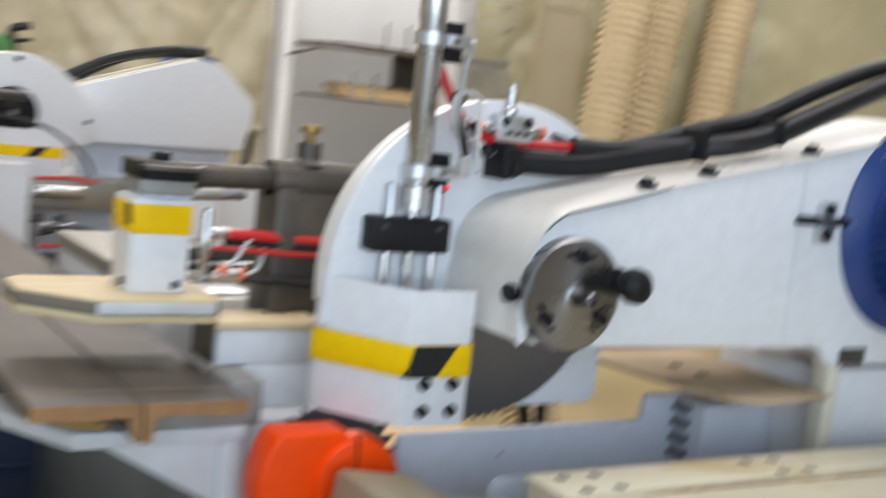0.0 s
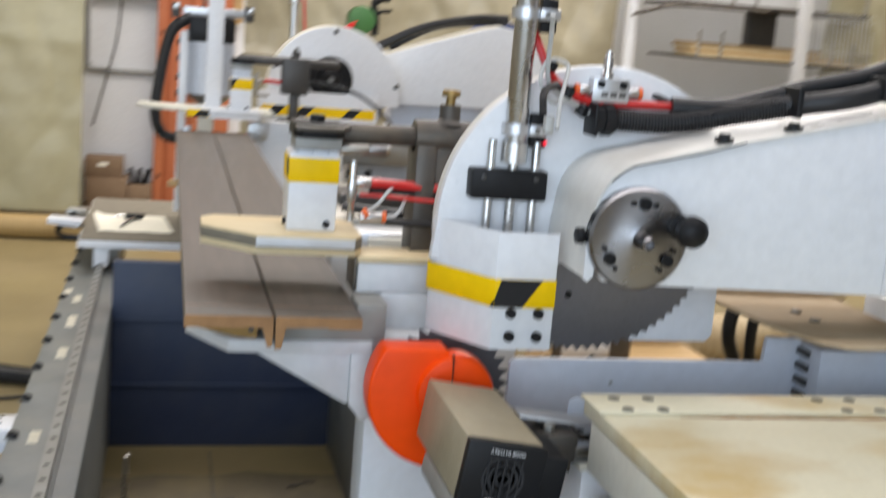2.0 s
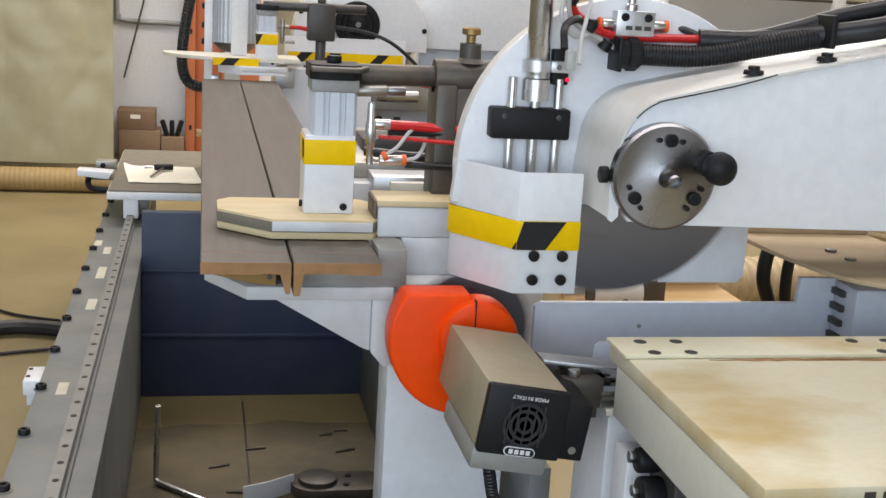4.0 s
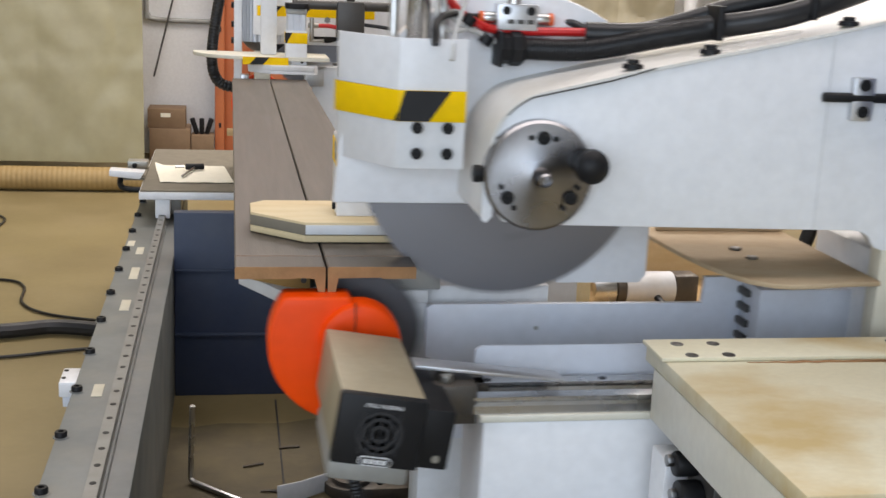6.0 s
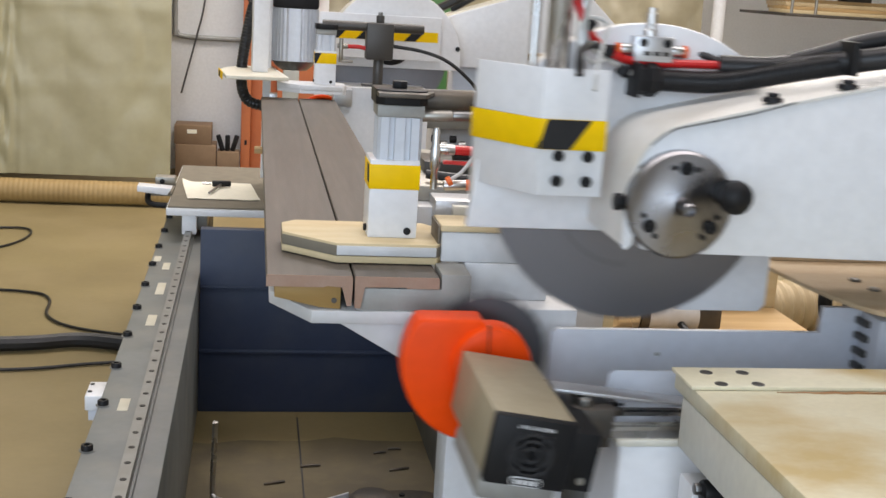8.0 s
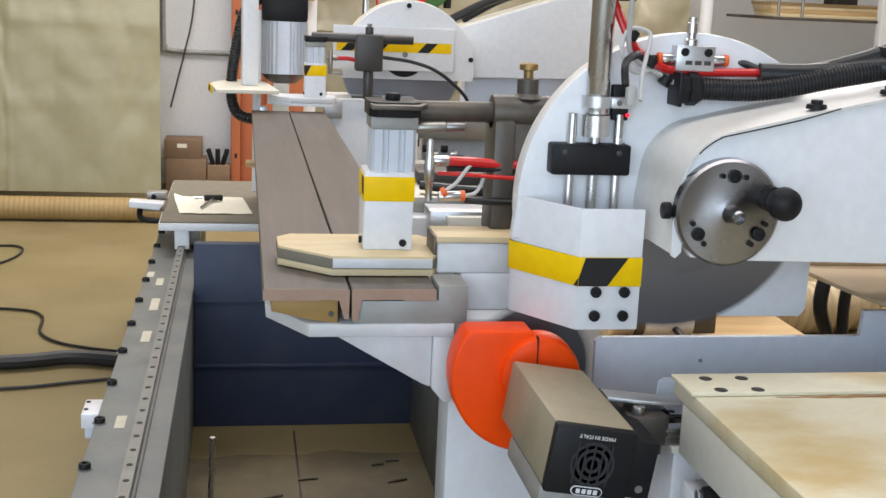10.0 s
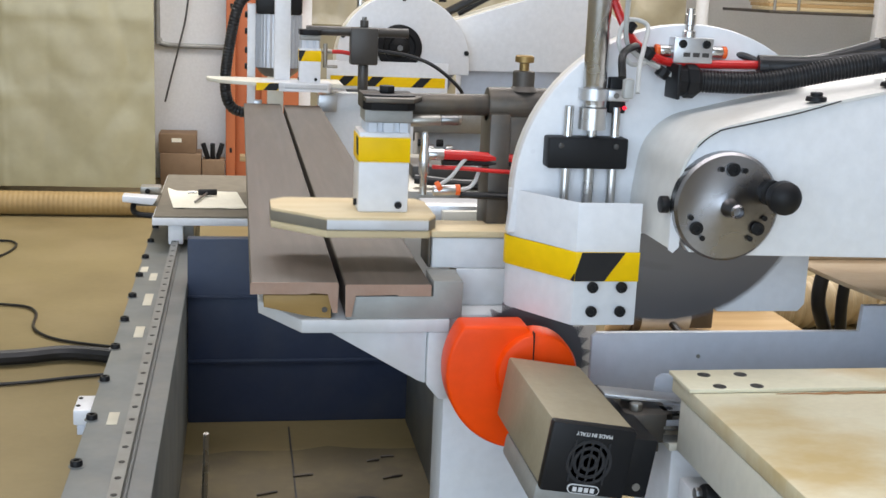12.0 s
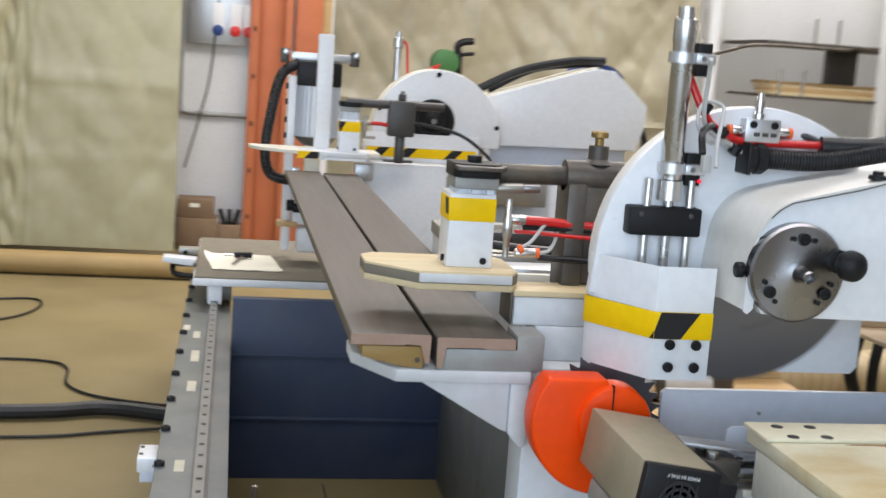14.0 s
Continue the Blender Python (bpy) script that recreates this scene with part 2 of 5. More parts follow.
def arc(cx, cz, r, a0, a1, n=12):
    return [(cx + r * math.cos(radians(a0 + (a1 - a0) * i / n)), cz + r * math.sin(radians(a0 + (a1 - a0) * i / n))) for i in range(n + 1)]


def spline(points, n=8):
    p = [Vector(q) for q in points]
    p = [2 * p[0] - p[1]] + p + [2 * p[-1] - p[-2]]
    out = []
    for i in range(1, len(p) - 2):
        for k in range(n):
            t = k / n
            out.append(0.5 * (2 * p[i] + (p[i + 1] - p[i - 1]) * t + (2 * p[i - 1] - 5 * p[i] + 4 * p[i + 1] - p[i + 2]) * t * t + (3 * p[i] - p[i - 1] - 3 * p[i + 1] + p[i + 2]) * t ** 3))
    return out + [p[-2]]


def tube(points, r, n=10, smooth=8, ribs=None):
    """A hose along points; ribs: (pitch, depth) makes it corrugated."""
    path = spline(points, smooth) if smooth else [Vector(q) for q in points]
    if ribs:
        dense, carry = [path[0]], 0.0
        for a, b in zip(path, path[1:]):
            k = max(1, round((b - a).length / (ribs[0] / 4)))
            dense += [a.lerp(b, (i + 1) / k) for i in range(k)]
        path = dense
    bm = bmesh.new()
    rings, up = [], Vector((0.12, 0.31, 0.94))
    for i, p in enumerate(path):
        d = (path[min(i + 1, len(path) - 1)] - path[max(i - 1, 0)]).normalized()
        u = d.cross(up).normalized()
        up = u.cross(d).normalized()
        rr = r - (ribs[1] if ribs and i % 4 >= 2 else 0)
        rings.append([bm.verts.new(p + rr * (math.cos(2 * math.pi * k / n) * u + math.sin(2 * math.pi * k / n) * up)) for k in range(n)])
    for a, b in zip(rings, rings[1:]):
        for k in range(n):
            bm.faces.new((a[k], a[(k + 1) % n], b[(k + 1) % n], b[k]))
    bm.faces.new(rings[0]), bm.faces.new(list(reversed(rings[-1])))
    bmesh.ops.recalc_face_normals(bm, faces=bm.faces)
    return bm


def sheet(line, z0, z1, th=0.003):
    """An upright bent plate that follows a line of (x, y) points."""
    bm = bmesh.new()
    pts = [Vector((*p, 0)) for p in line]
    left, right = [], []
    for i, p in enumerate(pts):
        d = (pts[min(i + 1, len(pts) - 1)] - pts[max(i - 1, 0)]).normalized()
        nrm = Vector((-d.y, d.x, 0)) * th
        left.append(p), right.append(p + nrm)
    ring = left + right[::-1]
    bm.free()
    return prism([(p.x, p.y) for p in ring], "z", z0, z1, 0.0007)


def lathe(profile, centre, axis="y", n=32):
    """Turns a profile of (radius, distance along the axis) round an axis through centre."""
    bm = bmesh.new()
    rings = []
    for r, h in profile:
        rings.append([bm.verts.new((r * math.cos(2 * math.pi * k / n), r * math.sin(2 * math.pi * k / n), h)) for k in range(n)])
    for a, b in zip(rings, rings[1:]):
        for k in range(n):
            bm.faces.new((a[k], a[(k + 1) % n], b[(k + 1) % n], b[k]))
    bm.faces.new(rings[0]), bm.faces.new(list(reversed(rings[-1])))
    bmesh.ops.recalc_face_normals(bm, faces=bm.faces)
    m = {"y": pose(0, 0, 0, 90), "z": Matrix(), "x": pose(0, 0, 0, 0, 90)}[axis]
    bmesh.ops.transform(bm, matrix=Matrix.Translation(centre) @ m, verts=bm.verts)
    return bm


def mesh_of(name, bm, material):
    me = bpy.data.meshes.new(name)
    for f in bm.faces:
        f.smooth = True
    for e in bm.edges:
        e.smooth = len(e.link_faces) == 2 and e.calc_face_angle(0) < radians(32)
    bm.to_mesh(me)
    bm.free()
    me.materials.append(material)
    return me


SIZE, SHIFT = 1.0, Vector()


def fit_to_view(s, shift=(0, 0, 0)):
    """Sets by how much the parts drawn from here on are resized from their drawn measures, and moved, to fit the
    camera's view.
    """
    global SIZE, SHIFT
    SIZE, SHIFT = s, Vector(shift)


def place(ob):
    return ob.location + (place(ob.parent) if ob.parent else Vector())


def thing(name, at, label, category, group="", kind=""):
    ob = new(name)
    ob.empty_display_size = 0.05
    ob.location = SIZE * Vector(at) + SHIFT
    return tagged(ob, label, category, group, kind)


def part(name, bm, material, parent, label="", origin=None):
    """Links a bmesh in world coordinates as one mesh under its thing; origin: the part's own pivot."""
    o = SIZE * Vector(origin) + SHIFT if origin is not None else place(parent)
    bmesh.ops.transform(bm, matrix=Matrix.Translation(SHIFT - o) @ Matrix.Diagonal((SIZE, SIZE, SIZE, 1)), verts=bm.verts)
    ob = new(name, mesh_of(name, bm, material))
    ob.parent, ob.location = parent, o - place(parent)
    return tagged(ob, label)


def solo(name, bm, material, label, category, group="", kind="", origin=None):
    o = SIZE * Vector(origin) + SHIFT if origin is not None else Vector()
    bmesh.ops.transform(bm, matrix=Matrix.Translation(SHIFT - o) @ Matrix.Diagonal((SIZE, SIZE, SIZE, 1)), verts=bm.verts)
    ob = new(name, mesh_of(name, bm, material))
    ob.location = o
    return tagged(ob, label, category, group, kind)


def structure(name, bm, material, label=""):
    return solo(name, bm, material, label, "", "", "structure")


def screw(p, r, parent, axis="y", h=0.006, material=None, name="bolt"):
    """A socket-head screw with a recess, head towards -y or +z."""
    prof = [(r * 0.45, -h * 0.55), (r * 0.5, -h), (r * 0.88, -h), (r, -h * 0.8), (r, 0.0)]
    if axis == "y":
        bm = lathe([(a, -b) for a, b in prof], p, "y", 14)
    else:
        bm = lathe([(a, -b) for a, b in prof], p, "z", 14)
    return part(name, bm, material or BLACK, parent, origin=p)


def text_mesh(words, size, m, material, parent, name, depth=0.0004):
    cu = bpy.data.curves.new(name, "FONT")
    cu.body, cu.size, cu.extrude, cu.align_x, cu.align_y = words, size, depth, "CENTER", "CENTER"
    tmp = bpy.data.objects.new(name, cu)
    me = bpy.data.meshes.new_from_object(tmp)
    bpy.data.objects.remove(tmp)
    me.materials.append(material)
    ob = new(name, me)
    ob.parent = parent
    ob.matrix_basis = Matrix.Translation(-place(parent)) @ m
    return ob


# ---------------------------------------------------------------- room
structure("floor", box(-6.4, 8.8, -6.2, 8.4, -0.12, 0.0, 0), CONCRETE, "dusty tan concrete workshop floor")
structure("wall_north", box(-6.4, 8.8, 8.2, 8.4, 0, 4.5, 0), WALLW, "white painted workshop wall")
structure("wall_west", box(-6.4, -6.2, -6.0, 8.2, 0, 4.5, 0), WALLW)
structure("wall_east", box(8.6, 8.8, -6.0, 8.2, 0, 4.5, 0), WALLW)
# Unseen wall; its doorway is assumed and sized for the front lamp.
south = prism([(-6.4, 0), (-5.65, 0), (-5.65, 3.85), (1.05, 3.85), (1.05, 0), (8.8, 0), (8.8, 4.5), (-6.4, 4.5)], "y", -6.2, -6.0)
structure("wall_south", south, WALLW)
# Unseen ceiling, its openings placed only to pass the overhead lamps.
ceil = bmesh.new()
for x0, x1, y0, y1 in ((-6.4, -1.9, -6.2, 8.4), (3.1, 8.8, -6.2, 1.0), (3.1, 4.8, 1.0, 5.0), (6.4, 8.8, 1.0, 5.0), (3.1, 8.8, 5.0, 6.4), (3.1, 8.8, 7.6, 8.4), (6.2, 8.8, 6.4, 7.6), (-1.9, 3.1, -6.2, -1.2), (-1.9, 3.1, 0.4, 3.2), (-1.9, 2.6, 4.8, 8.4), (2.6, 3.1, 4.8, 6.4), (2.6, 3.1, 7.6, 8.4)):
    add(ceil, box(x0, x1, y0, y1, 4.5, 4.65, 0))
structure("ceiling", ceil, WALLW)
structure("partition_wall", box(-1.65, 0.43, 6.545, 6.70, 0, 4.5, 0.002), WALLW, "white painted wall with a conduit")

# ---------------------------------------------------------------- machine bed
BED = 0.4387
bed = thing("machine_bed", (-0.28, 0.7, 0), "long grey-green steel bed with a linear rail", "machine bed")
part("beam", box(-0.3635, -0.2045, -0.62, 3.1, 0.0, BED, 0.003), BEAM, bed)
part("rail_strip", box(-0.2812, -0.2475, -0.62, 3.05, BED, BED + 0.008, 0.001), BEAM, bed)
part("linear_rail", prism([(x, BED + z) for x, z in ((-0.276, 0.008), (-0.276, 0.018), (-0.273, 0.022), (-0.276, 0.027), (-0.276, 0.030), (-0.253, 0.030), (-0.253, 0.027), (-0.256, 0.022), (-0.253, 0.018), (-0.253, 0.008))], "y", -0.62, 3.0), RAILSTEEL, bed, "ground steel rail with counterbored holes")
hole = None
for i in range(46):
    y = -0.40 + 0.0745 * i
    if hole is None:
        hole = part("rail_hole", cyl((-0.2645, y, BED + 0.0295), (-0.2645, y, BED + 0.0307), 0.0062, 12), BLACK, bed, origin=(-0.2645, y, BED + 0.03))
    else:
        o = hole.copy()
        scene.collection.objects.link(o)
        o.location = Vector((-0.2645, y, BED + 0.03)) - place(bed)
for i in range(-4, 10):
    screw((-0.3535, 0.4766 + 0.25 * i, BED), 0.0118, bed, "z", 0.0125)
    part("washer", lathe([(0.0155, 0), (0.0155, 0.0012), (0.0125, 0.0016)], (-0.3535, 0.4766 + 0.25 * i, BED), "z", 16), BEAM, bed)
for x, y, w, l in ((-0.3108, 0.7291, 0.022, 0.075), (-0.3067, 1.3696, 0.024, 0.10), (-0.3076, 1.6977, 0.024, 0.13), (-0.311, 1.9701, 0.022, 0.09), (-0.3454, 2.0675, 0.022, 0.07), (-0.309, 0.02, 0.024, 0.05)):
    part("tape_mark", box(x - w / 2, x + w / 2, y - l / 2, y + l / 2, BED + 0.0002, BED + 0.0012, 0.0003), TAPE, bed, "strip of pale masking tape")
sw = part("limit_switch", box(-0.412, -0.3645, 0.875, 0.975, 0.370, 0.405, 0.003), WHITE, bed, "small white switch box with two screws")
part("plunger", box(-0.405, -0.37, 0.88, 0.96, 0.345, 0.3695, 0.002), GREYBLUE, sw)
for y in (0.905, 0.955):
    part("switch_screw", cyl((-0.404, y, 0.405), (-0.404, y, 0.407), 0.005, 10), BLACK, sw)
cross = thing("cross_member", (0.15, 1.87, 0), "dark navy painted steel cross panel standing on the floor", "panel")
part("panel", box(-0.203, 0.51, 1.86, 1.90, 0.0, 0.585, 0.003), NAVY, cross)
part("fold", box(-0.203, 0.47, 1.85, 1.86, 0.195, 0.207, 0.003), NAVY, cross)
part("fold", box(-0.203, 0.47, 1.85, 1.86, 0.402, 0.409, 0.003), NAVY, cross)
# Unseen panel, added to keep the front lamp off the pit floor.
part("front_panel", box(-0.204, 0.50, -0.61, -0.58, 0.0, BED, 0.003), BEAM, bed)
side = thing("side_plate", (0.47, 0.9, 0), "grey-green steel side plate of the machine base", "panel")
part("plate", prism([(-0.10, 0.0), (1.845, 0.0), (1.845, 0.53), (0.9, 0.60), (-0.10, 0.60)], "x", 0.475, 0.51, 0.003), BEAM, side)

# ---------------------------------------------------------------- near column, work support
WORK = (0.95, (0.0055, -0.08, 0.063))
FL = -0.0663
fit_to_view(*WORK)
col = thing("support_column", (0.35, 0.06, 0), "white steel column with a gusseted bracket", "column")
part("post", box(0.259, 0.46, 0.03, 0.12, FL, 0.8635, 0.003), WHITE_DUSTY, col)
part("base_flange", box(0.255, 0.50, -0.10, 0.14, FL, FL + 0.02, 0.002), IVORY, col)
part("bracket_plate", prism([(-0.030, 0.115), (0.033, 0.0), (0.2585, 0.0), (0.2585, 0.2), (-0.030, 0.2)], "z", 0.8432, 0.8635, 0.0015), WHITE_DUSTY, col)
part("gusset", prism([(0.073, 0.8428), (0.213, 0.762), (0.226, 0.757), (0.226, 0.8428)], "y", 0.012, 0.028, 0.002), WHITE_DUSTY, col)
part("gusset_flange", prism([(0.2265, 0.8428), (0.2265, 0.757), (0.247, 0.733), (0.2585, 0.733), (0.2585, 0.8428)], "y", 0.004, 0.05, 0.003), WHITE_DUSTY, col)
blk = thing("steel_rest", (0.19, 0.08, 0.868), "scuffed bare steel rest block under the boards", "rest block")
part("block", prism([(0.1005, 0.864), (0.278, 0.864), (0.278, 0.9235), (0.232, 0.9235), (0.232, 0.8995), (0.1005, 0.8995)], "y", 0.004, 0.082, 0.0012), GREYSTEEL, blk)
wd = solo("wooden_spacer", prism([(-0.024, 0.9005), (-0.024, 0.882), (0.046, 0.8665), (0.077, 0.864), (0.077, 0.9005)], "y", 0.008, 0.16, 0.001), OCHRE, "brown wooden wedge under the board", "wedge")
part("peg_hole", cyl((0.067, 0.0065, 0.878), (0.067, 0.0095, 0.878), 0.0045, 10), BARE, wd)
fence = thing("fence_block", (0.32, 0.2, 0.9), "white fence block with a cream plywood top", "fence")
part("body", box(0.241, 0.40, 0.085, 0.165, 0.9245, 0.974, 0.003), WHITE_DUSTY, fence)
part("upright_face", box(0.2805, 0.42, 0.083, 0.15, 0.8637, 0.9242, 0.002), WHITE_DUSTY, fence)
part("top_board", box(0.239, 0.402, 0.082, 0.172, 0.975, 0.985, 0.001), PLY, fence)
part("dark_plate", box(0.2355, 0.2395, 0.09, 0.17, 0.9245, 0.983, 0.001), BARE, fence)


# ---------------------------------------------------------------- boards
def board(x0, x1, y0, y1, zt, lip_left):
    w = x1 - x0
    prof = [(x0 + 0.002, zt), (x1 - 0.002, zt), (x1, zt - 0.002), (x1, zt - 0.018)]
    if lip_left:
        prof += [(x0 + w * 0.62, zt - 0.018), (x0 + w * 0.6, zt - 0.016), (x0 + 0.016, zt - 0.017), (x0 + 0.010, zt - 0.05), (x0 + 0.001, zt - 0.05)]
    else:
        prof += [(x1 - 0.001, zt - 0.047), (x1 - 0.008, zt - 0.047), (x1 - 0.016, zt - 0.018), (x0 + w * 0.7, zt - 0.016), (x0 + w * 0.66, zt - 0.018), (x0, zt - 0.018)]
    return prism(prof + [(x0, zt - 0.002)], "y", y0, y1)


ZB = 0.919
boards = []
for name, x0, x1, lip in (("left", -0.037, 0.094, False), ("right", 0.097, 0.228, True)):
    b = thing("decking_board", ((x0 + x1) / 2, 1.3, ZB - 0.02), "brown wood-grained composite decking board lying lengthwise", "board", "decking boards")
    part("plank", board(x0, x1, 0.0, 2.62, ZB, lip), BOARDTOP, b)
    part("cut_face", board(x0, x1, -0.0015, -0.0002, ZB, lip), BOARDEND, b, "fresh pinkish cut end")
    boards.append(b)
offcuts = []
for x0, x1, lip in ((-0.037, 0.094, False), (0.097, 0.228, True)):
    c = thing("board_offcut", ((x0 + x1) / 2, -0.035, ZB - 0.012), "short brown end piece of a decking board", "offcut", "board offcuts")
    part("plank", board(x0, x1, -0.068, -0.0045, ZB, lip), BOARDTOP, c)
    part("raw_end", board(x0, x1, -0.0695, -0.0682, ZB, lip), OLDEND, c, "chipped ochre end")
    offcuts.append(c)


# ---------------------------------------------------------------- pneumatic clamp
def clamp(name, cx, cy, zt, w, group, plate=PLY):
    """zt: top of the boards. Returns the fixed thing and its sliding part."""
    c = thing(name, (cx, cy, zt), "white pneumatic hold-down clamp with a yellow band and plywood foot", "clamp", group)
    h = w / 2
    near = plate is not WHITE
    ex, bx, ze, zc = (cx + 0.0035, cx - 0.0022, zt + 0.230, zt + 0.2737) if near else (cx, cx, zt + 0.2225, zt + 0.262)
    prof = []
    for sx in range(4):
        a = radians(90 * sx)
        for u, v in ((h - 0.004, -h + 0.009), (h - 0.004, -0.018), (h - 0.010, -0.017), (h - 0.010, -0.009), (h - 0.004, -0.008), (h - 0.004, 0.008), (h - 0.010, 0.009), (h - 0.010, 0.017), (h - 0.004, 0.018), (h - 0.004, h - 0.009), (h - 0.009, h - 0.004)):
            prof.append((ex + u * math.cos(a) - v * math.sin(a), cy + u * math.sin(a) + v * math.cos(a)))
    part("cylinder_body", prism(prof, "z", zt + 0.13, ze - 0.0005), FINALU, c, "silver extruded cylinder")
    part("end_block", box(ex - h + 0.002, ex + h - 0.002, cy - h + 0.002, cy + h - 0.002, ze, ze + 0.0195, 0.0015), GREYSTEEL, c)
    cap = [(ex - h - 0.001, cy - h + 0.006), (ex - h + 0.012, cy - h - 0.006), (ex + h - 0.012, cy - h - 0.006), (ex + h + 0.002, cy - h + 0.006), (ex + h + 0.002, cy + h), (ex - h - 0.002, cy + h)]
    part("cap", prism(cap, "z", ze + 0.0197, zc, 0.0015), BLACK, c)
    part("cap_bolt", cyl((ex, cy, zc), (ex, cy, zc + 0.0115), 0.0132, 6, 0.001), BLACK, c)
    foot = part("sliding_box", box(bx - h, bx + h, cy - h - 0.002, cy + h + 0.002, zt + 0.034, zt + 0.161, 0.002), WHITE, c, "white sliding box", origin=(cx, cy, zt))
    part("yellow_band", box(bx - h - 0.0012, bx + h + 0.0012, cy - h - 0.0032, cy + h + 0.0032, zt + 0.114, zt + 0.154, 0.001), YELLOW, foot)
    part("black_stripe", prism([(cy - h - 0.0034, zt + 0.125), (cy - h + 0.02, zt + 0.125), (cy - h + 0.032, zt + 0.152), (cy - h + 0.006, zt + 0.152)], "x", bx - h - 0.0022, bx - h - 0.0013), BLACKTAPE, foot)
    if plate is WHITE:
        part("black_stripe", prism([(cx - h - 0.0014, zt + 0.1142), (cx - h - 0.0014, zt + 0.1538), (cx - h + 0.024, zt + 0.1538), (cx - h + 0.004, zt + 0.1142)], "y", cy - h - 0.0042, cy - h - 0.0033), BLACKTAPE, foot)
    k = w / 0.08
    pl = [(cx - 0.178 * k, cy - 0.012 * k), (cx - 0.178 * k, cy + 0.06 * k), (cx - 0.155 * k, cy + 0.085 * k), (cx + 0.066 * k, cy + 0.085 * k), (cx + 0.08 * k, cy + 0.06 * k), (cx + 0.08 * k, cy - 0.065 * k), (cx + 0.066 * k, cy - 0.09 * k), (cx - 0.095 * k, cy - 0.09 * k)]
    part("foot_plate", prism(pl, "z", zt + 0.013, zt + 0.034, 0.001), plate, foot, "pale foot plate")
    part("ply_edge", prism([(cx + (x - cx) * 1.003, cy + (y - cy) * 1.004) for x, y in pl], "z", zt + 0.0132, zt + 0.030, 0.0006), plate if plate is WHITE else FELT, foot, "layered plywood edge")
    part("edge_band", box(cx - 0.094 * k, cx + 0.065 * k, cy - 0.0925 * k, cy - 0.0905 * k, zt + 0.015, zt + 0.030, 0.0004), WHITE_DUSTY, foot, "white edging strip")
    part("pad", prism(pl, "z", zt + 0.002, zt + 0.0128, 0.001), plate, foot, "thin plywood pad")
    screw((cx + h * 0.55, cy - h - 0.002, zt + 0.046), 0.006, foot, "y", 0.004)
    part("side_screw", cyl((bx - h - 0.005, cy - h * 0.4, zt + 0.046), (bx - h, cy - h * 0.4, zt + 0.046), 0.006, 12, 0.001), BLACK, foot)
    return c, foot


clampA, footA = clamp("hold_down_clamp", 0.167, 0.168, ZB, 0.08, "hold-down clamps")

# ---------------------------------------------------------------- clamp stand
fit_to_view(WORK[0], (WORK[1][0], WORK[1][1] + 0.045, WORK[1][2]))
stand = thing("clamp_stand", (0.36, 0.14, 0.97), "bare dark steel clamp stand with a round arm and brass knob", "stand")
part("arm", cyl((0.20, 0.115, 1.176), (0.345, 0.135, 1.176), 0.0175, 24, 0.002), BARE, stand)
part("arm_lug", prism([(0.13, 0.05), (0.205, 0.05), (0.225, 0.10), (0.225, 0.13), (0.205, 0.155), (0.13, 0.155)], "z", 1.183, 1.190, 0.001), BARE, stand)
part("sleeve", cyl((0.338, 0.14, 1.176), (0.48, 0.14, 1.176), 0.029, 28, 0.002), BARE, stand)
part("post", box(0.338, 0.372, 0.10, 0.18, 0.975, 1.165, 0.003), BARE, stand)
part("post_web", box(0.372, 0.44, 0.115, 0.165, 0.975, 1.160, 0.003), BARE, stand)
part("boss", lathe([(0.026, 0), (0.018, 0.008), (0.018, 0.032), (0.015, 0.033)], (0.398, 0.14, 1.20), "z", 20), BARE, stand)
part("knob", lathe([(0.008, 0), (0.008, 0.012), (0.0155, 0.014), (0.0155, 0.023), (0.013, 0.025)], (0.398, 0.14, 1.233), "z", 20), BRASS, stand, "brass thumb screw")

fit_to_view(WORK[0], (WORK[1][0] - 0.006, WORK[1][1] + 0.045, WORK[1][2] + 0.0125))
air = thing("air_fittings", (0.24, 0.1, 1.0), "nickel air fittings with red and black hoses on the clamp", "air fittings")
part("elbow", cyl((0.21, 0.10, 1.138), (0.262, 0.10, 1.140), 0.0095, 16, 0.002), STEEL_DULL, air)
part("elbow_tip", cyl((0.262, 0.10, 1.140), (0.292, 0.10, 1.141), 0.0085, 16, 0.002), STEEL, air)
part("riser", lathe([(0.006, 0), (0.006, 0.03), (0.0085, 0.035), (0.0085, 0.065), (0.0065, 0.07), (0.0065, 0.095), (0.005, 0.1)], (0.236, 0.085, 1.022), "z", 14), CHROME, air)
part("coupling", cyl((0.24, 0.09, 1.086), (0.268, 0.09, 1.086), 0.009, 14, 0.001), CHROME, air)
part("red_hose", tube([(0.266, 0.09, 1.086), (0.32, 0.1, 1.083), (0.37, 0.11, 1.078), (0.47, 0.12, 1.074)], 0.0082), RED, air)
part("black_hose", tube([(0.266, 0.09, 1.074), (0.32, 0.1, 1.072), (0.40, 0.11, 1.07), (0.47, 0.12, 1.066)], 0.005), RUBBER, air)
part("thin_hose", tube([(0.25, 0.09, 1.066), (0.30, 0.09, 1.064), (0.38, 0.1, 1.058), (0.47, 0.11, 1.056)], 0.0035), RED, air)
part("regulator", cyl((0.252, 0.085, 1.028), (0.292, 0.085, 1.030), 0.0085, 16, 0.002), CHROME, air)
part("collar", cyl((0.288, 0.085, 1.03), (0.296, 0.085, 1.03), 0.009, 14, 0.001), REDORANGE, air)
part("collar", cyl((0.255, 0.07, 1.036), (0.262, 0.07, 1.04), 0.008, 14, 0.001), REDORANGE, air)
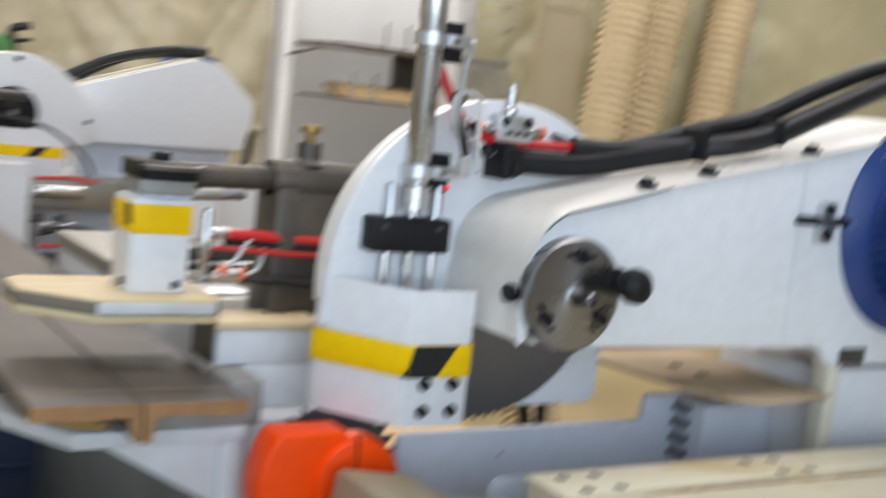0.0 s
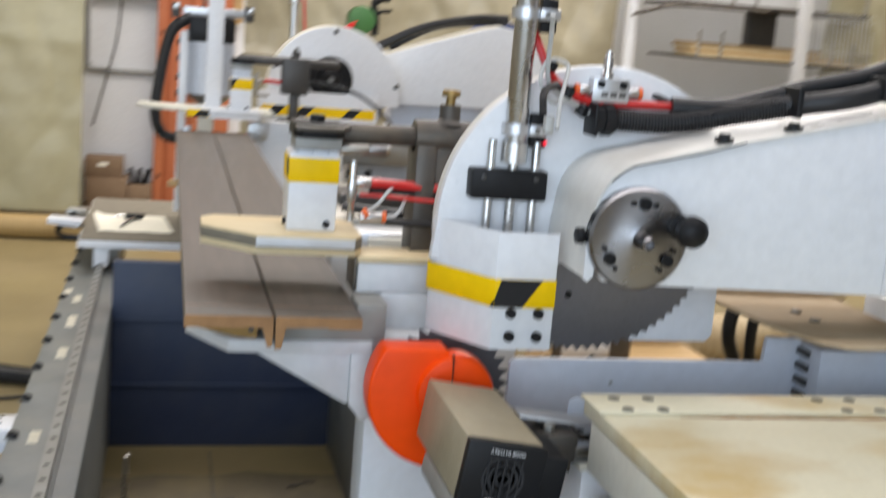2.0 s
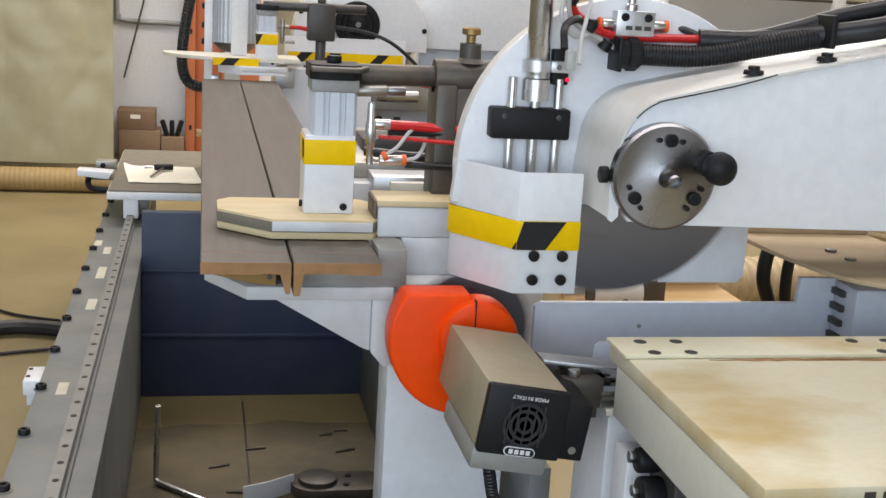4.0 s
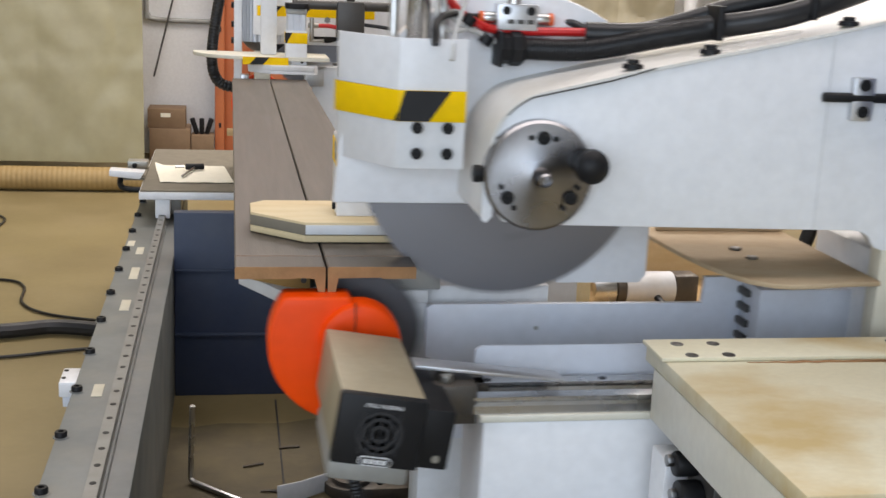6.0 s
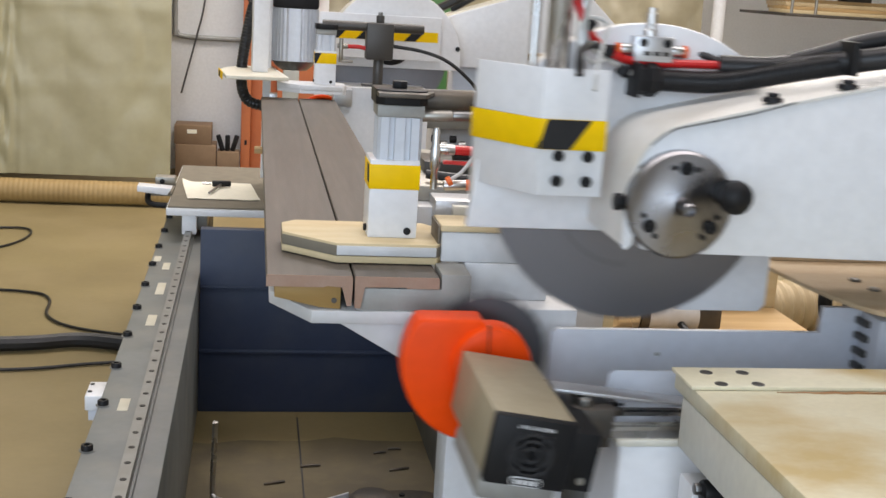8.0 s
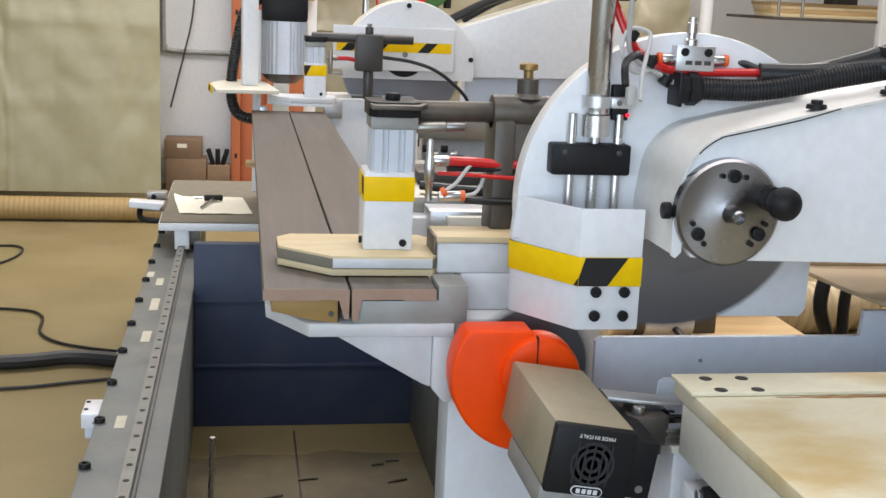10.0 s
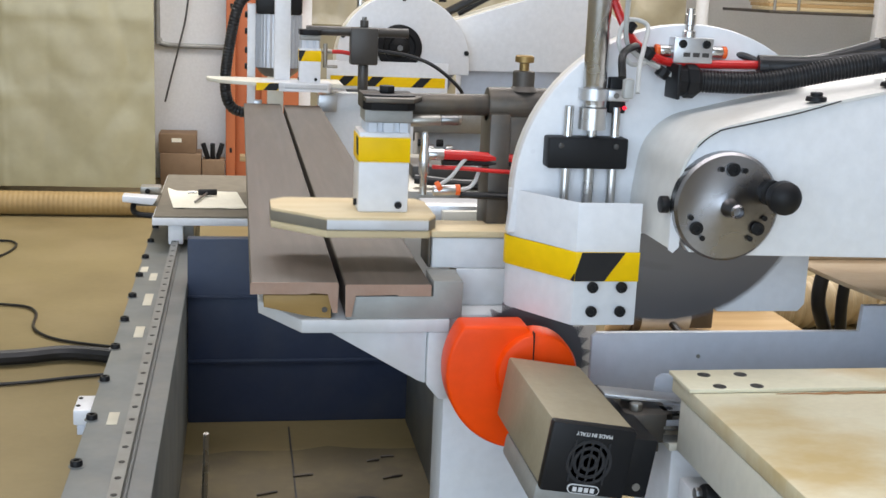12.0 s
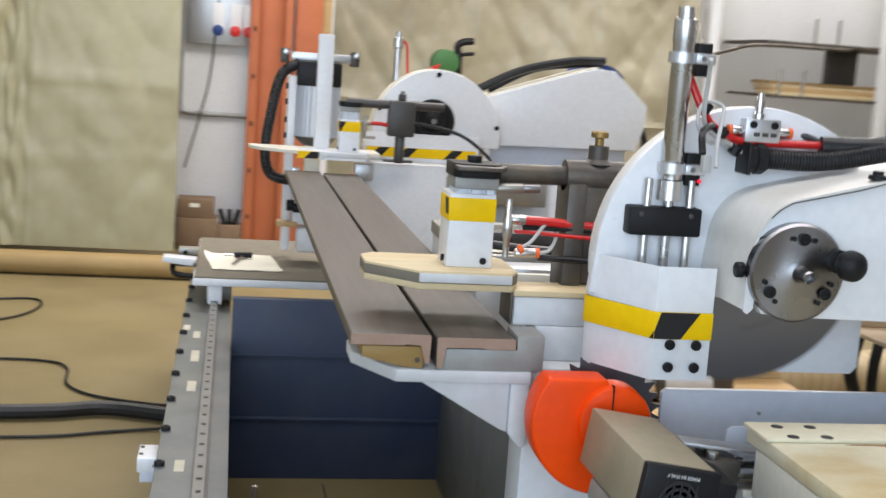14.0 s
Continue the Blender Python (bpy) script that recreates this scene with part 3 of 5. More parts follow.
part("white_tube", tube([(0.262, 0.075, 1.04), (0.28, 0.08, 1.052), (0.30, 0.09, 1.075), (0.32, 0.11, 1.085)], 0.0032), CABLE, air)
part("white_tube", tube([(0.296, 0.085, 1.03), (0.315, 0.09, 1.035), (0.328, 0.1, 1.055), (0.335, 0.12, 1.075)], 0.0032), CABLE, air)
part("lower_hose", tube([(0.296, 0.09, 1.022), (0.34, 0.09, 1.02), (0.40, 0.1, 1.016), (0.47, 0.1, 1.012)], 0.006), RUBBER, air)

# ---------------------------------------------------------------- saw head
fit_to_view(1)
HUB = Vector((0.5705, -0.275, 1.094))
saw = thing("travelling_saw", (0.9, -0.1, 0.79), "white travelling saw head with a blue motor and hooded blade", "saw")
arm_out = [(0.500, 1.036), (0.503, 1.09)] + arc(0.590, 1.118, 0.083, 175, 105, 8) + [(0.69, 1.228), (0.963, 1.288), (1.125, 1.326), (1.30, 1.36), (1.44, 1.33), (1.50, 1.20), (1.50, 0.993), (1.068, 0.993)] + arc(1.022, 0.985, 0.036, 20, 90, 5) + [(0.612, 1.026)]
front = [(x + 0.006, z) if x < 0.55 else (x, z - 0.0045 if z > 1.1 else z) for x, z in arm_out[1:]]
front[0] = (0.510, 1.06)
part("arm_panel", prism(front + [(0.53, 1.03)], "y", -0.2755, -0.258, 0.001), WHITE, saw, "flat white arm panel")
wrap_line = [(0.500, 1.036), (0.503, 1.09)] + arc(0.590, 1.118, 0.083, 175, 105, 8) + [(0.69, 1.228), (0.963, 1.288), (1.125, 1.326), (1.30, 1.36)]
inner = [(0.504, 1.036), (0.507, 1.09)] + arc(0.590, 1.118, 0.079, 175, 105, 8) + [(0.69, 1.224), (0.963, 1.284), (1.125, 1.322), (1.30, 1.356)]
part("arm_cover", prism(wrap_line + inner[::-1], "y", -0.278, -0.06), OFFWHITE, saw, "folded off-white cover over the arm")
part("arm_body", prism([(0.53, 1.04), (0.53, 1.10), (0.575, 1.18), (0.69, 1.21), (0.963, 1.27), (1.30, 1.33), (1.47, 1.30), (1.47, 1.005), (1.07, 1.005), (1.03, 1.035)], "y", -0.25, -0.06), WHITE_DUSTY, saw)
part("front_lip", prism([(0.500, 1.10), (0.500, 1.034), (0.506, 1.030), (0.514, 1.038), (0.514, 1.10)], "y", -0.281, -0.2785), WHITE, saw)
part("edge_gap", tube([(x, -0.2782, z) for x, z in arc(0.590, 1.118, 0.0795, 140, 108, 5) + [(0.66, 1.2155), (0.72, 1.2335)]], 0.0009, 6, 2), BLACK, saw)
part("foot_block", box(1.098, 1.60, -0.24, -0.03, 0.80, 0.976, 0.004), WHITE, saw, "white mounting block")
# Dark plate on the panel paints in the shade of a recess.
part("foot_cap", box(1.085, 1.14, -0.2785, -0.2757, 0.9935, 1.018, 0.001), GRAPHITE, saw)
part("panel_seam", box(0.962, 0.9635, -0.2768, -0.2756, 1.024, 1.28, 0), WHITE_DUSTY, saw)
HOOD = (0.9685, (-0.006, -0.0537, 0.038))
fit_to_view(*HOOD)
part("blade_hood", prism([(0.340, 1.013)] + arc(0.60, 1.07, 0.254, 180, -7, 34) + [(0.85, 1.013)], "y", -0.055, -0.035, 0.003), WHITE, saw, "white half-round blade hood")
rim_o, rim_i = arc(0.60, 1.07, 0.2525, 187, 0, 40), arc(0.60, 1.07, 0.243, 187, 0, 40)
part("hood_rim", prism(rim_o + rim_i[::-1], "y", -0.0345, -0.012, 0.001), OFFWHITE, saw, "off-white rolled rim of the hood")
part("hood_back", prism([(0.35, 1.05)] + arc(0.60, 1.07, 0.25, 180, 25, 30) + [(0.836, 1.05), (0.836, 0.895), (0.826, 0.883), (0.69, 0.883), (0.69, 1.05)], "y", -0.023, -0.010, 0.002), WHITE, saw)
fit_to_view(1)
hub = part("hub", lathe([(0.0715, 0.0), (0.0715, 0.016), (0.068, 0.020), (0.020, 0.0225), (0.0125, 0.026), (0.0105, 0.033), (0.0098, 0.036), (0.0092, 0.052), (0.0068, 0.055), (0.0058, 0.047)], HUB, "y", 48), HUBSTEEL, saw, "turned steel spindle flange", origin=HUB)
for a, r in ((88, 0.0088), (213, 0.0088), (327, 0.0088)):
    p = HUB + Vector((0.050 * math.cos(radians(a)), -0.023, 0.050 * math.sin(radians(a))))
    screw(p, r, hub, "y", 0.004)
    for da in (-18, 18):
        q = HUB + Vector((0.052 * math.cos(radians(a + da)), -0.0232, 0.052 * math.sin(radians(a + da))))
        part("small_hole", cyl(q, q + Vector((0, -0.002, 0)), 0.0036, 10), BLACK, hub)
K = HUB + Vector((0.054, -0.021, 0.021))
part("knob", lathe([(0.017, 0.0), (0.017, 0.012), (0.011, 0.014), (0.011, 0.022), (0.018, 0.029), (0.022, 0.04), (0.0212, 0.051), (0.0145, 0.059), (0.006, 0.062)], K, "y", 28), BLACK, saw, "black ball knob")
part("cover_bolt", cyl((0.5015, -0.262, 1.091), (0.490, -0.262, 1.091), 0.0115, 16, 0.002), BLACK, saw)
for x, z in ((0.696, 1.2305), (0.80, 1.2525), (0.99, 1.295)):
    part("cover_bolt", lathe([(0.014, 0), (0.013, 0.006), (0.008, 0.007), (0.008, 0.011), (0.007, 0.012)], (x, -0.256, z), "z", 14), BLACK, saw)
tb = part("tension_block", box(0.992, 1.022, -0.288, -0.2758, 1.173, 1.230, 0.002), ALU, saw, "aluminium belt tension block")
part("tension_screw", cyl((0.952, -0.283, 1.203), (1.052, -0.283, 1.203), 0.0065, 12, 0.001), BLACK, tb)
for z in (1.185, 1.22):
    screw((1.007, -0.288, z), 0.0080, tb, "y", 0.003)

mtr = part("motor", lathe([(0.158, 0.0), (0.158, 0.012), (0.150, 0.018), (0.118, 0.03), (0.112, 0.05), (0.112, 0.215)], (1.208, -0.268, 1.198), "y", 48), BLUE, saw, "blue electric motor", origin=(1.208, -0.268, 1.198))
for i in range(40):
    a = 2 * math.pi * i / 40
    c, s = math.cos(a), math.sin(a)
    f = box(-0.0016, 0.0016, -0.20, -0.035, 0.108, 0.126, 0)
    part("fin", f, BLUE, mtr, origin=(0, 0, 0))
    o = mtr.children[-1]
    o.matrix_basis = pose(0, 0, 0, 0, math.degrees(a), 0)
part("fan_cover", lathe([(0.128, 0.175), (0.133, 0.18), (0.133, 0.262), (0.122, 0.279), (0.095, 0.289), (0.06, 0.291)], (1.208, -0.268, 1.198), "y", 48), BLUE, mtr, "blue fan cover with a grid")
for i in range(-4, 5):
    hw = math.sqrt(max(0.085 ** 2 - (i * 0.018) ** 2, 0.0001))
    for k in range(-4, 5):
        if abs(k * 0.018) < hw:
            part("grille_slot", box(1.208 + k * 0.018 - 0.0065, 1.208 + k * 0.018 + 0.0065, -0.5605, -0.558, 1.20 + i * 0.018 - 0.005, 1.20 + i * 0.018 + 0.005, 0), BLACK, mtr)
for a in (45, 135, 180, 225, 315):
    part("flange_bolt", cyl((1.208 + 0.14 * math.cos(radians(a)), -0.28, 1.20 + 0.14 * math.sin(radians(a))), (1.208 + 0.14 * math.cos(radians(a)), -0.288, 1.20 + 0.14 * math.sin(radians(a))), 0.008, 6, 0.001), STEEL, mtr)
part("terminal_box", box(1.14, 1.27, -0.44, -0.33, 1.31, 1.37, 0.006), BLACK, mtr)


def blade(centre, r, teeth, bore, th, material, parent, name, label):
    """A toothed disc in the xz plane."""
    pts = []
    for i in range(teeth):
        a = 2 * math.pi * i / teeth
        st = 2 * math.pi / teeth
        for da, rr in ((0.0, r), (0.10, r - 0.001), (0.32, r * 0.972 if r > 0.15 else r * 0.89), (0.48, r * 0.966 if r > 0.15 else r * 0.85), (0.62, r * 0.969 if r > 0.15 else r * 0.87), (0.86, r * 0.987 if r > 0.15 else r * 0.94)):
            pts.append((centre[0] + rr * math.cos(a + da * st), centre[2] + rr * math.sin(a + da * st)))
    return part(name, prism(pts, "y", centre[1] - th / 2, centre[1] + th / 2), material, parent, label, origin=centre)


UP, LOW = (0.573, -0.084, 1.095), (0.368, -0.090, 0.825)
upper = blade(UP, 0.217, 80, 0.03, 0.0036, BLADE, saw, "saw_blade", "large circular steel saw blade")
lower = blade(LOW, 0.097, 30, 0.02, 0.0032, BLADE_DARK, saw, "scoring_blade", "small dark toothed scoring blade")
for c, rr, pa in ((Vector(UP), 0.13, upper), (Vector(LOW), 0.04, lower)):
    for i in range(3):
        a = radians(120 * i + 20)
        q = c + Vector((rr * math.cos(a), 0, rr * math.sin(a)))
        part("bore_hole", cyl(q + Vector((0, -0.0022, 0)), q + Vector((0, 0.0022, 0)), 0.006, 10), BLACK, pa)

# vertical guard with its cylinder
fit_to_view(1, (0.002, 0.02, 0.0))
CX, CY = 0.432, -0.138
part("air_cylinder", lathe([(0.0195, 0), (0.0195, 0.03), (0.0155, 0.032), (0.0155, 0.045), (0.0165, 0.047), (0.0165, 0.235), (0.018, 0.24), (0.018, 0.272), (0.013, 0.274), (0.013, 0.29)], (CX, CY, 1.171), "z", 28), CHROME, saw, "stainless pneumatic cylinder")
part("guide_block", box(0.367, 0.4825, -0.155, -0.120, 1.1165, 1.1605, 0.004), BLACK, saw, "black guide block")
for x in (0.385, 0.464):
    part("block_screw", cyl((x, -0.1548, 1.149), (x, -0.1566, 1.149), 0.004, 10, 0.0006), GRAPHITE, saw)
for z in (1.212, 1.378):
    cl = part("cylinder_clamp", lathe([(0.0165, 0), (0.0215, 0), (0.0215, 0.016), (0.0165, 0.016)], (CX, CY, z), "z", 24), ALU, saw)
    part("clamp_ear", box(CX + 0.015, CX + 0.046, CY - 0.02, CY - 0.004, z, z + 0.016, 0.002), ALU, cl)
    part("sensor", box(CX + 0.022, CX + 0.046, CY - 0.003, CY + 0.016, z - 0.018, z + 0.032, 0.002), BLACK, cl, "black position sensor")
    part("ear_screw", cyl((CX + 0.026, CY - 0.022, z + 0.008), (CX + 0.026, CY - 0.020, z + 0.008), 0.004, 10), STEEL, cl)
led = bpy.data.materials.new("red_indicator")
led.use_nodes = True
led.node_tree.nodes["Principled BSDF"].inputs["Base Color"].default_value = (0.5, 0.0, 0.01, 1)
led.node_tree.nodes["Principled BSDF"].inputs["Emission Color"].default_value = (1, 0.02, 0.05, 1)
led.node_tree.nodes["Principled BSDF"].inputs["Emission Strength"].default_value = 1.2
part("indicator", cyl((CX + 0.044, CY - 0.004, 1.202), (CX + 0.044, CY - 0.006, 1.202), 0.003, 10), led, saw, "small red indicator light")
guard = part("blade_guard", sheet([(0.486, -0.224), (0.396, -0.224), (0.327, -0.118), (0.326, -0.104)], 0.910, 1.081, -0.003), WHITE, saw, "bent white guard plate with hazard stripe", origin=(CX, CY, 1.0))
part("yellow_band", sheet([(0.486, -0.2276), (0.3955, -0.2276), (0.3236, -0.118), (0.3225, -0.105)], 0.973, 1.014, -0.0006), YELLOW, guard)
part("black_stripe", prism([(0.3958, 0.9735), (0.437, 0.9735), (0.465, 1.0135), (0.404, 1.0135), (0.3958, 0.985)], "y", -0.2290, -0.2283), BLACKTAPE, guard)
wrap = bmesh.new()
for px, py, pz in ((0.3952, -0.2284, 0.9735), (0.3952, -0.2284, 0.985), (0.3912, -0.2222, 0.9735)):
    for off in (0.0003, 0.0011):
        wrap.verts.new((px - 0.836 * off, py - 0.548 * off, pz))
bmesh.ops.convex_hull(wrap, input=wrap.verts)
part("black_stripe", wrap, BLACKTAPE, guard)
for x in (0.4215, 0.4625):
    for z in (0.931, 0.965):
        screw((x, -0.2275, z), 0.0078, guard, "y", 0.005)
for x in (CX - 0.034, CX + 0.034):
    part("guide_rod", cyl((x, CY, 0.93), (x, CY, 1.203), 0.0065, 16, 0.001), CHROME, guard)
part("piston_rod", cyl((CX, CY, 0.93), (CX, CY, 1.171), 0.0075, 16), CHROME, guard)
part("inner_plate", box(0.405, 0.47, -0.2205, -0.135, 0.92, 0.97, 0.002), WHITE, guard)

# valve and hoses on the hood
fit_to_view(0.985, (-0.030, -0.048, 0.024))
vb = part("valve_block", box(0.580, 0.638, -0.083, -0.056, 1.262, 1.298, 0.002), ALU, saw, "aluminium air valve block")
part("muffler", lathe([(0.0095, 0), (0.0095, 0.008), (0.0065, 0.010), (0.0065, 0.016), (0.008, 0.017), (0.008, 0.032), (0.006, 0.033), (0.006, 0.04)], (0.605, -0.07, 1.298), "z", 16), CHROME, vb)
for x in (0.592, 0.627):
    screw((x, -0.083, 1.289), 0.006, vb, "y", 0.003)
for s, x in ((-1, 0.580), (1, 0.638)):
    part("fitting", cyl((x, -0.07, 1.278), (x + s * 0.018, -0.07, 1.278), 0.0085, 14, 0.001), CHROME, vb)
    part("collar", cyl((x + s * 0.018, -0.07, 1.278), (x + s * 0.024, -0.07, 1.278), 0.009, 14, 0.001), REDORANGE, vb)
for k in range(3):
    part("print_mark", box(0.594 + 0.014 * k, 0.604 + 0.014 * k, -0.0836, -0.0831, 1.271, 1.277, 0), GRAPHITE, vb)
fit_to_view(0.968, (-0.0114, -0.0286, 0.0451))
part("red_hose", tube([(0.466, -0.075, 1.372), (0.473, -0.08, 1.364), (0.482, -0.09, 1.345), (0.494, -0.1, 1.315), (0.512, -0.1, 1.290), (0.54, -0.1, 1.272), (0.58, -0.095, 1.262), (0.705, -0.1, 1.263)], 0.0064), RED, saw)
part("grey_cable", tube([(0.476, -0.17, 1.385), (0.483, -0.15, 1.36), (0.490, -0.13, 1.295), (0.514, -0.12, 1.27), (0.550, -0.105, 1.255), (0.575, -0.1, 1.243)], 0.0036), CABLE, saw)
part("grey_cable", tube([(0.492, -0.19, 1.225), (0.499, -0.17, 1.26), (0.510, -0.15, 1.285), (0.519, -0.13, 1.315), (0.489, -0.13, 1.32), (0.476, -0.14, 1.29), (0.494, -0.14, 1.262), (0.520, -0.13, 1.262)], 0.0032), CABLE, saw)
part("cable_plug", box(0.482, 0.496, -0.165, -0.150, 1.214, 1.242, 0.003), CABLE, saw)
part("black_cable", tube([(0.469, -0.19, 1.245), (0.474, -0.17, 1.275), (0.504, -0.13, 1.285), (0.520, -0.1, 1.279), (0.566, -0.075, 1.278)], 0.0055), RUBBER, saw)
part("black_cable", tube([(0.662, -0.07, 1.278), (0.685, -0.08, 1.275), (0.710, -0.1, 1.266), (0.750, -0.115, 1.264)], 0.0055), RUBBER, saw)
part("gland", lathe([(0.016, 0), (0.022, 0.004), (0.022, 0.018), (0.025, 0.02), (0.025, 0.034), (0.02, 0.04)], (0.572, -0.10, 1.237), "x", 8), BLACK, saw)
part("gland_plate", box(0.570, 0.576, -0.13, -0.054, 1.212, 1.262, 0.002), BLACK, saw)
part("corrugated_hose", tube([(0.605, -0.10, 1.237), (0.70, -0.12, 1.240), (0.80, -0.14, 1.262), (0.90, -0.16, 1.284), (0.99, -0.17, 1.305), (1.12, -0.17, 1.352), (1.28, -0.16, 1.41), (1.45, -0.16, 1.43)], 0.0168, 12, 8, (0.005, 0.0016)), RUBBER, saw, "black corrugated conduit")
part("braided_hose", tube([(0.70, -0.105, 1.262), (0.77, -0.12, 1.264), (0.84, -0.14, 1.275), (0.92, -0.18, 1.290), (1.0, -0.19, 1.312), (1.12, -0.19, 1.362), (1.28, -0.18, 1.42), (1.45, -0.17, 1.45)], 0.0165, 12, 8), RUBBER, saw)
part("braided_hose", tube([(0.71, -0.11, 1.261), (0.78, -0.12, 1.268), (0.84, -0.13, 1.285), (0.90, -0.14, 1.306), (1.0, -0.15, 1.333), (1.12, -0.15, 1.385), (1.28, -0.14, 1.44), (1.45, -0.14, 1.47)], 0.014, 12, 8), RUBBER, saw)
part("hose_clip", box(0.992, 1.002, -0.212, -0.138, 1.296, 1.334, 0.004), BLACK, saw)
part("hose_clip", box(0.865, 0.875, -0.19, -0.125, 1.262, 1.31, 0.003), BLACK, saw)
for p in ((0.500, -0.11, 1.312), (0.528, -0.115, 1.275), (0.556, -0.105, 1.248)):
    part("cable_tie", cyl((p[0] - 0.004, p[1], p[2] - 0.006), (p[0] + 0.004, p[1], p[2] + 0.006), 0.0095, 10, 0.001), BLACK, saw)
part("hood_hole", cyl((0.585, -0.0555, 1.197), (0.585, -0.0563, 1.197), 0.004, 10), BLACK, saw)

# slide under the arm
fit_to_view(1)
part("slide_box", box(0.502, 1.45, -0.347, -0.22, 0.42, 0.782, 0.004), WHITE, saw, "white steel slide beam")
part("slide_top", box(0.498, 1.45, -0.350, -0.215, 0.7825, 0.7915, 0.001), IVORY, saw)
for y in (-0.345, -0.29):
    part("slide_rail", prism([(y, 0.792), (y, 0.803), (y + 0.003, 0.807), (y, 0.811), (y, 0.815), (y + 0.022, 0.815), (y + 0.022, 0.811), (y + 0.019, 0.807), (y + 0.022, 0.803), (y + 0.022, 0.792)], "x", 0.49, 1.45), CHROME, saw, "ground steel slide rail")
# Dark strip added between the rails to paint in the gap's shade.
part("slide_bed", box(0.492, 1.45, -0.3445, -0.262, 0.7918, 0.7985, 0.001), BARE, saw)
part("slide_shaft", cyl((0.47, -0.318, 0.802), (1.45, -0.318, 0.802), 0.008, 16), CHROME, saw)
for i in range(12):
    part("rail_hole", cyl((0.52 + 0.08 * i, -0.279, 0.8145), (0.52 + 0.08 * i, -0.279, 0.8156), 0.0055, 10), BLACK, saw)
part("chip_guard", prism([(0.503, 0.80), (0.508, 0.850), (0.515, 0.855), (1.40, 0.855), (1.40, 0.80)], "y", -0.255, -0.252, 0), GREYBLUE, saw, "thin sheet metal chip guard")
part("chip_flap", prism([(0.414, 0.853), (0.613, 0.830), (0.613, 0.827), (0.414, 0.848)], "y", -0.325, -0.29, 0.0005), ALU, saw, "thin slanting chip deflector")
fit_to_view(0.941, (-0.0162, -0.1396, 0.089))
part("rear_plate", prism([(0.512, 0.60), (0.512, 0.818), (0.521, 0.8245), (0.965, 0.8245), (0.968, 0.868), (1.60, 0.868), (1.60, 0.60)], "y", 0.052, 0.064, 0.001), GREYBLUE, saw, "pale grey-blue rear plate")
part("plate_dot", cyl((0.69, 0.0515, 0.785), (0.69, 0.0495, 0.785), 0.0033, 10), GREYSTEEL, saw)
part("rear_post", box(1.03, 1.60, -0.02, 0.05, 0.60, 0.866, 0.002), GREYBLUE, saw)
for z in (0.775, 0.80, 0.825, 0.85):
    part("slot", box(1.022, 1.0305, 0.012, 0.047, z - 0.0055, z + 0.0055, 0.001), GRAPHITE, saw)
fit_to_view(1)
tray = [(0.829, 0.15), (0.829, 0.0), (0.833, -0.07), (0.839, -0.13), (0.849, -0.19), (0.862, -0.24), (0.880, -0.276), (0.905, -0.297), (0.93, -0.304), (0.97, -0.300), (1.02, -0.290), (1.067, -0.288), (1.067, 0.15)]
tr = part("dust_tray", prism(tray, "z", 0.9445, 0.952, 0.002), DUSTPAN, saw, "tray covered with sawdust")
for p in ((0.931, -0.104), (0.933, -0.160)):
    part("tray_screw", cyl((p[0], p[1], 0.952), (p[0], p[1], 0.956), 0.009, 10, 0.001), BARE, tr)
part("tray_rib", box(0.850, 1.066, 0.02, 0.028, 0.9523, 0.972, 0.002), DUSTPAN, tr)
cheek = [(1.0965, 0.80), (1.070, 0.80), (1.070, 0.985)] + [(1.012 + 0.058 * math.cos(radians(a)), 0.985 + 0.0385 * math.sin(radians(a))) for a in range(10, 91, 16)] + [(1.0965, 1.0235)]
part("arm_cheek", prism(cheek, "y", -0.2745, -0.245, 0.0008), IVORY, saw, "ivory sheet cheek with a rounded corner")

# scoring unit
fit_to_view(1.015, (-0.018, -0.104, 0.038))
OC = (0.360, 0.783)
cov = arc(OC[0], OC[1], 0.113, 144, 292, 24) + [(OC[0] + 0.03, OC[1] - 0.07), (OC[0] + 0.03, OC[1] + 0.02), (OC[0] + 0.008, OC[1] + 0.045), (OC[0] - 0.002, OC[1] + 0.0665)]
cv = part("scoring_cover", prism(cov, "y", -0.070, -0.017, 0.005, 3), ORANGE, saw, "bright orange blade cover")
part("cover_boss", lathe([(0.058, -0.02), (0.057, 0.014), (0.054, 0.019), (0.046, 0.021), (0.040, 0.022)], (OC[0] + 0.012, -0.062, OC[1] + 0.002), "y", 36), ORANGE, cv)
part("cover_slit", box(OC[0] + 0.003, OC[0] + 0.0043, -0.086, -0.075, OC[1] + 0.02, OC[1] + 0.0615, 0), BLACK, cv)
fit_to_view(1)
MR = Matrix.Translation((0.353, 0.022, 0.8225)) @ pose(0, 0, 0, 0, 8.5, 0)
mb = bmesh.new()
add(mb, box(-0.051, 0.051, -0.475, -0.242, -0.042, 0.042, 0.004), MR)
sm = part("scoring_motor", mb, KHAKI, saw, "boxy khaki motor with black end cap")
mf = bmesh.new()
add(mf, box(-0.052, 0.052, -0.492, -0.476, -0.044, 0.043, 0.004), MR)
cap = part("end_cap", mf, BLACK, sm, "black fan end cap")
for i, r in enumerate((0.028, 0.020, 0.011)):
    ring = lathe([(r, 0), (r, 0.0016), (r - 0.004, 0.0016), (r - 0.004, 0.0)], (0, -0.4921, -0.002), "y", 28)
    part("grille_ring", add(bmesh.new(), ring, MR), SOFTBLACK, cap)
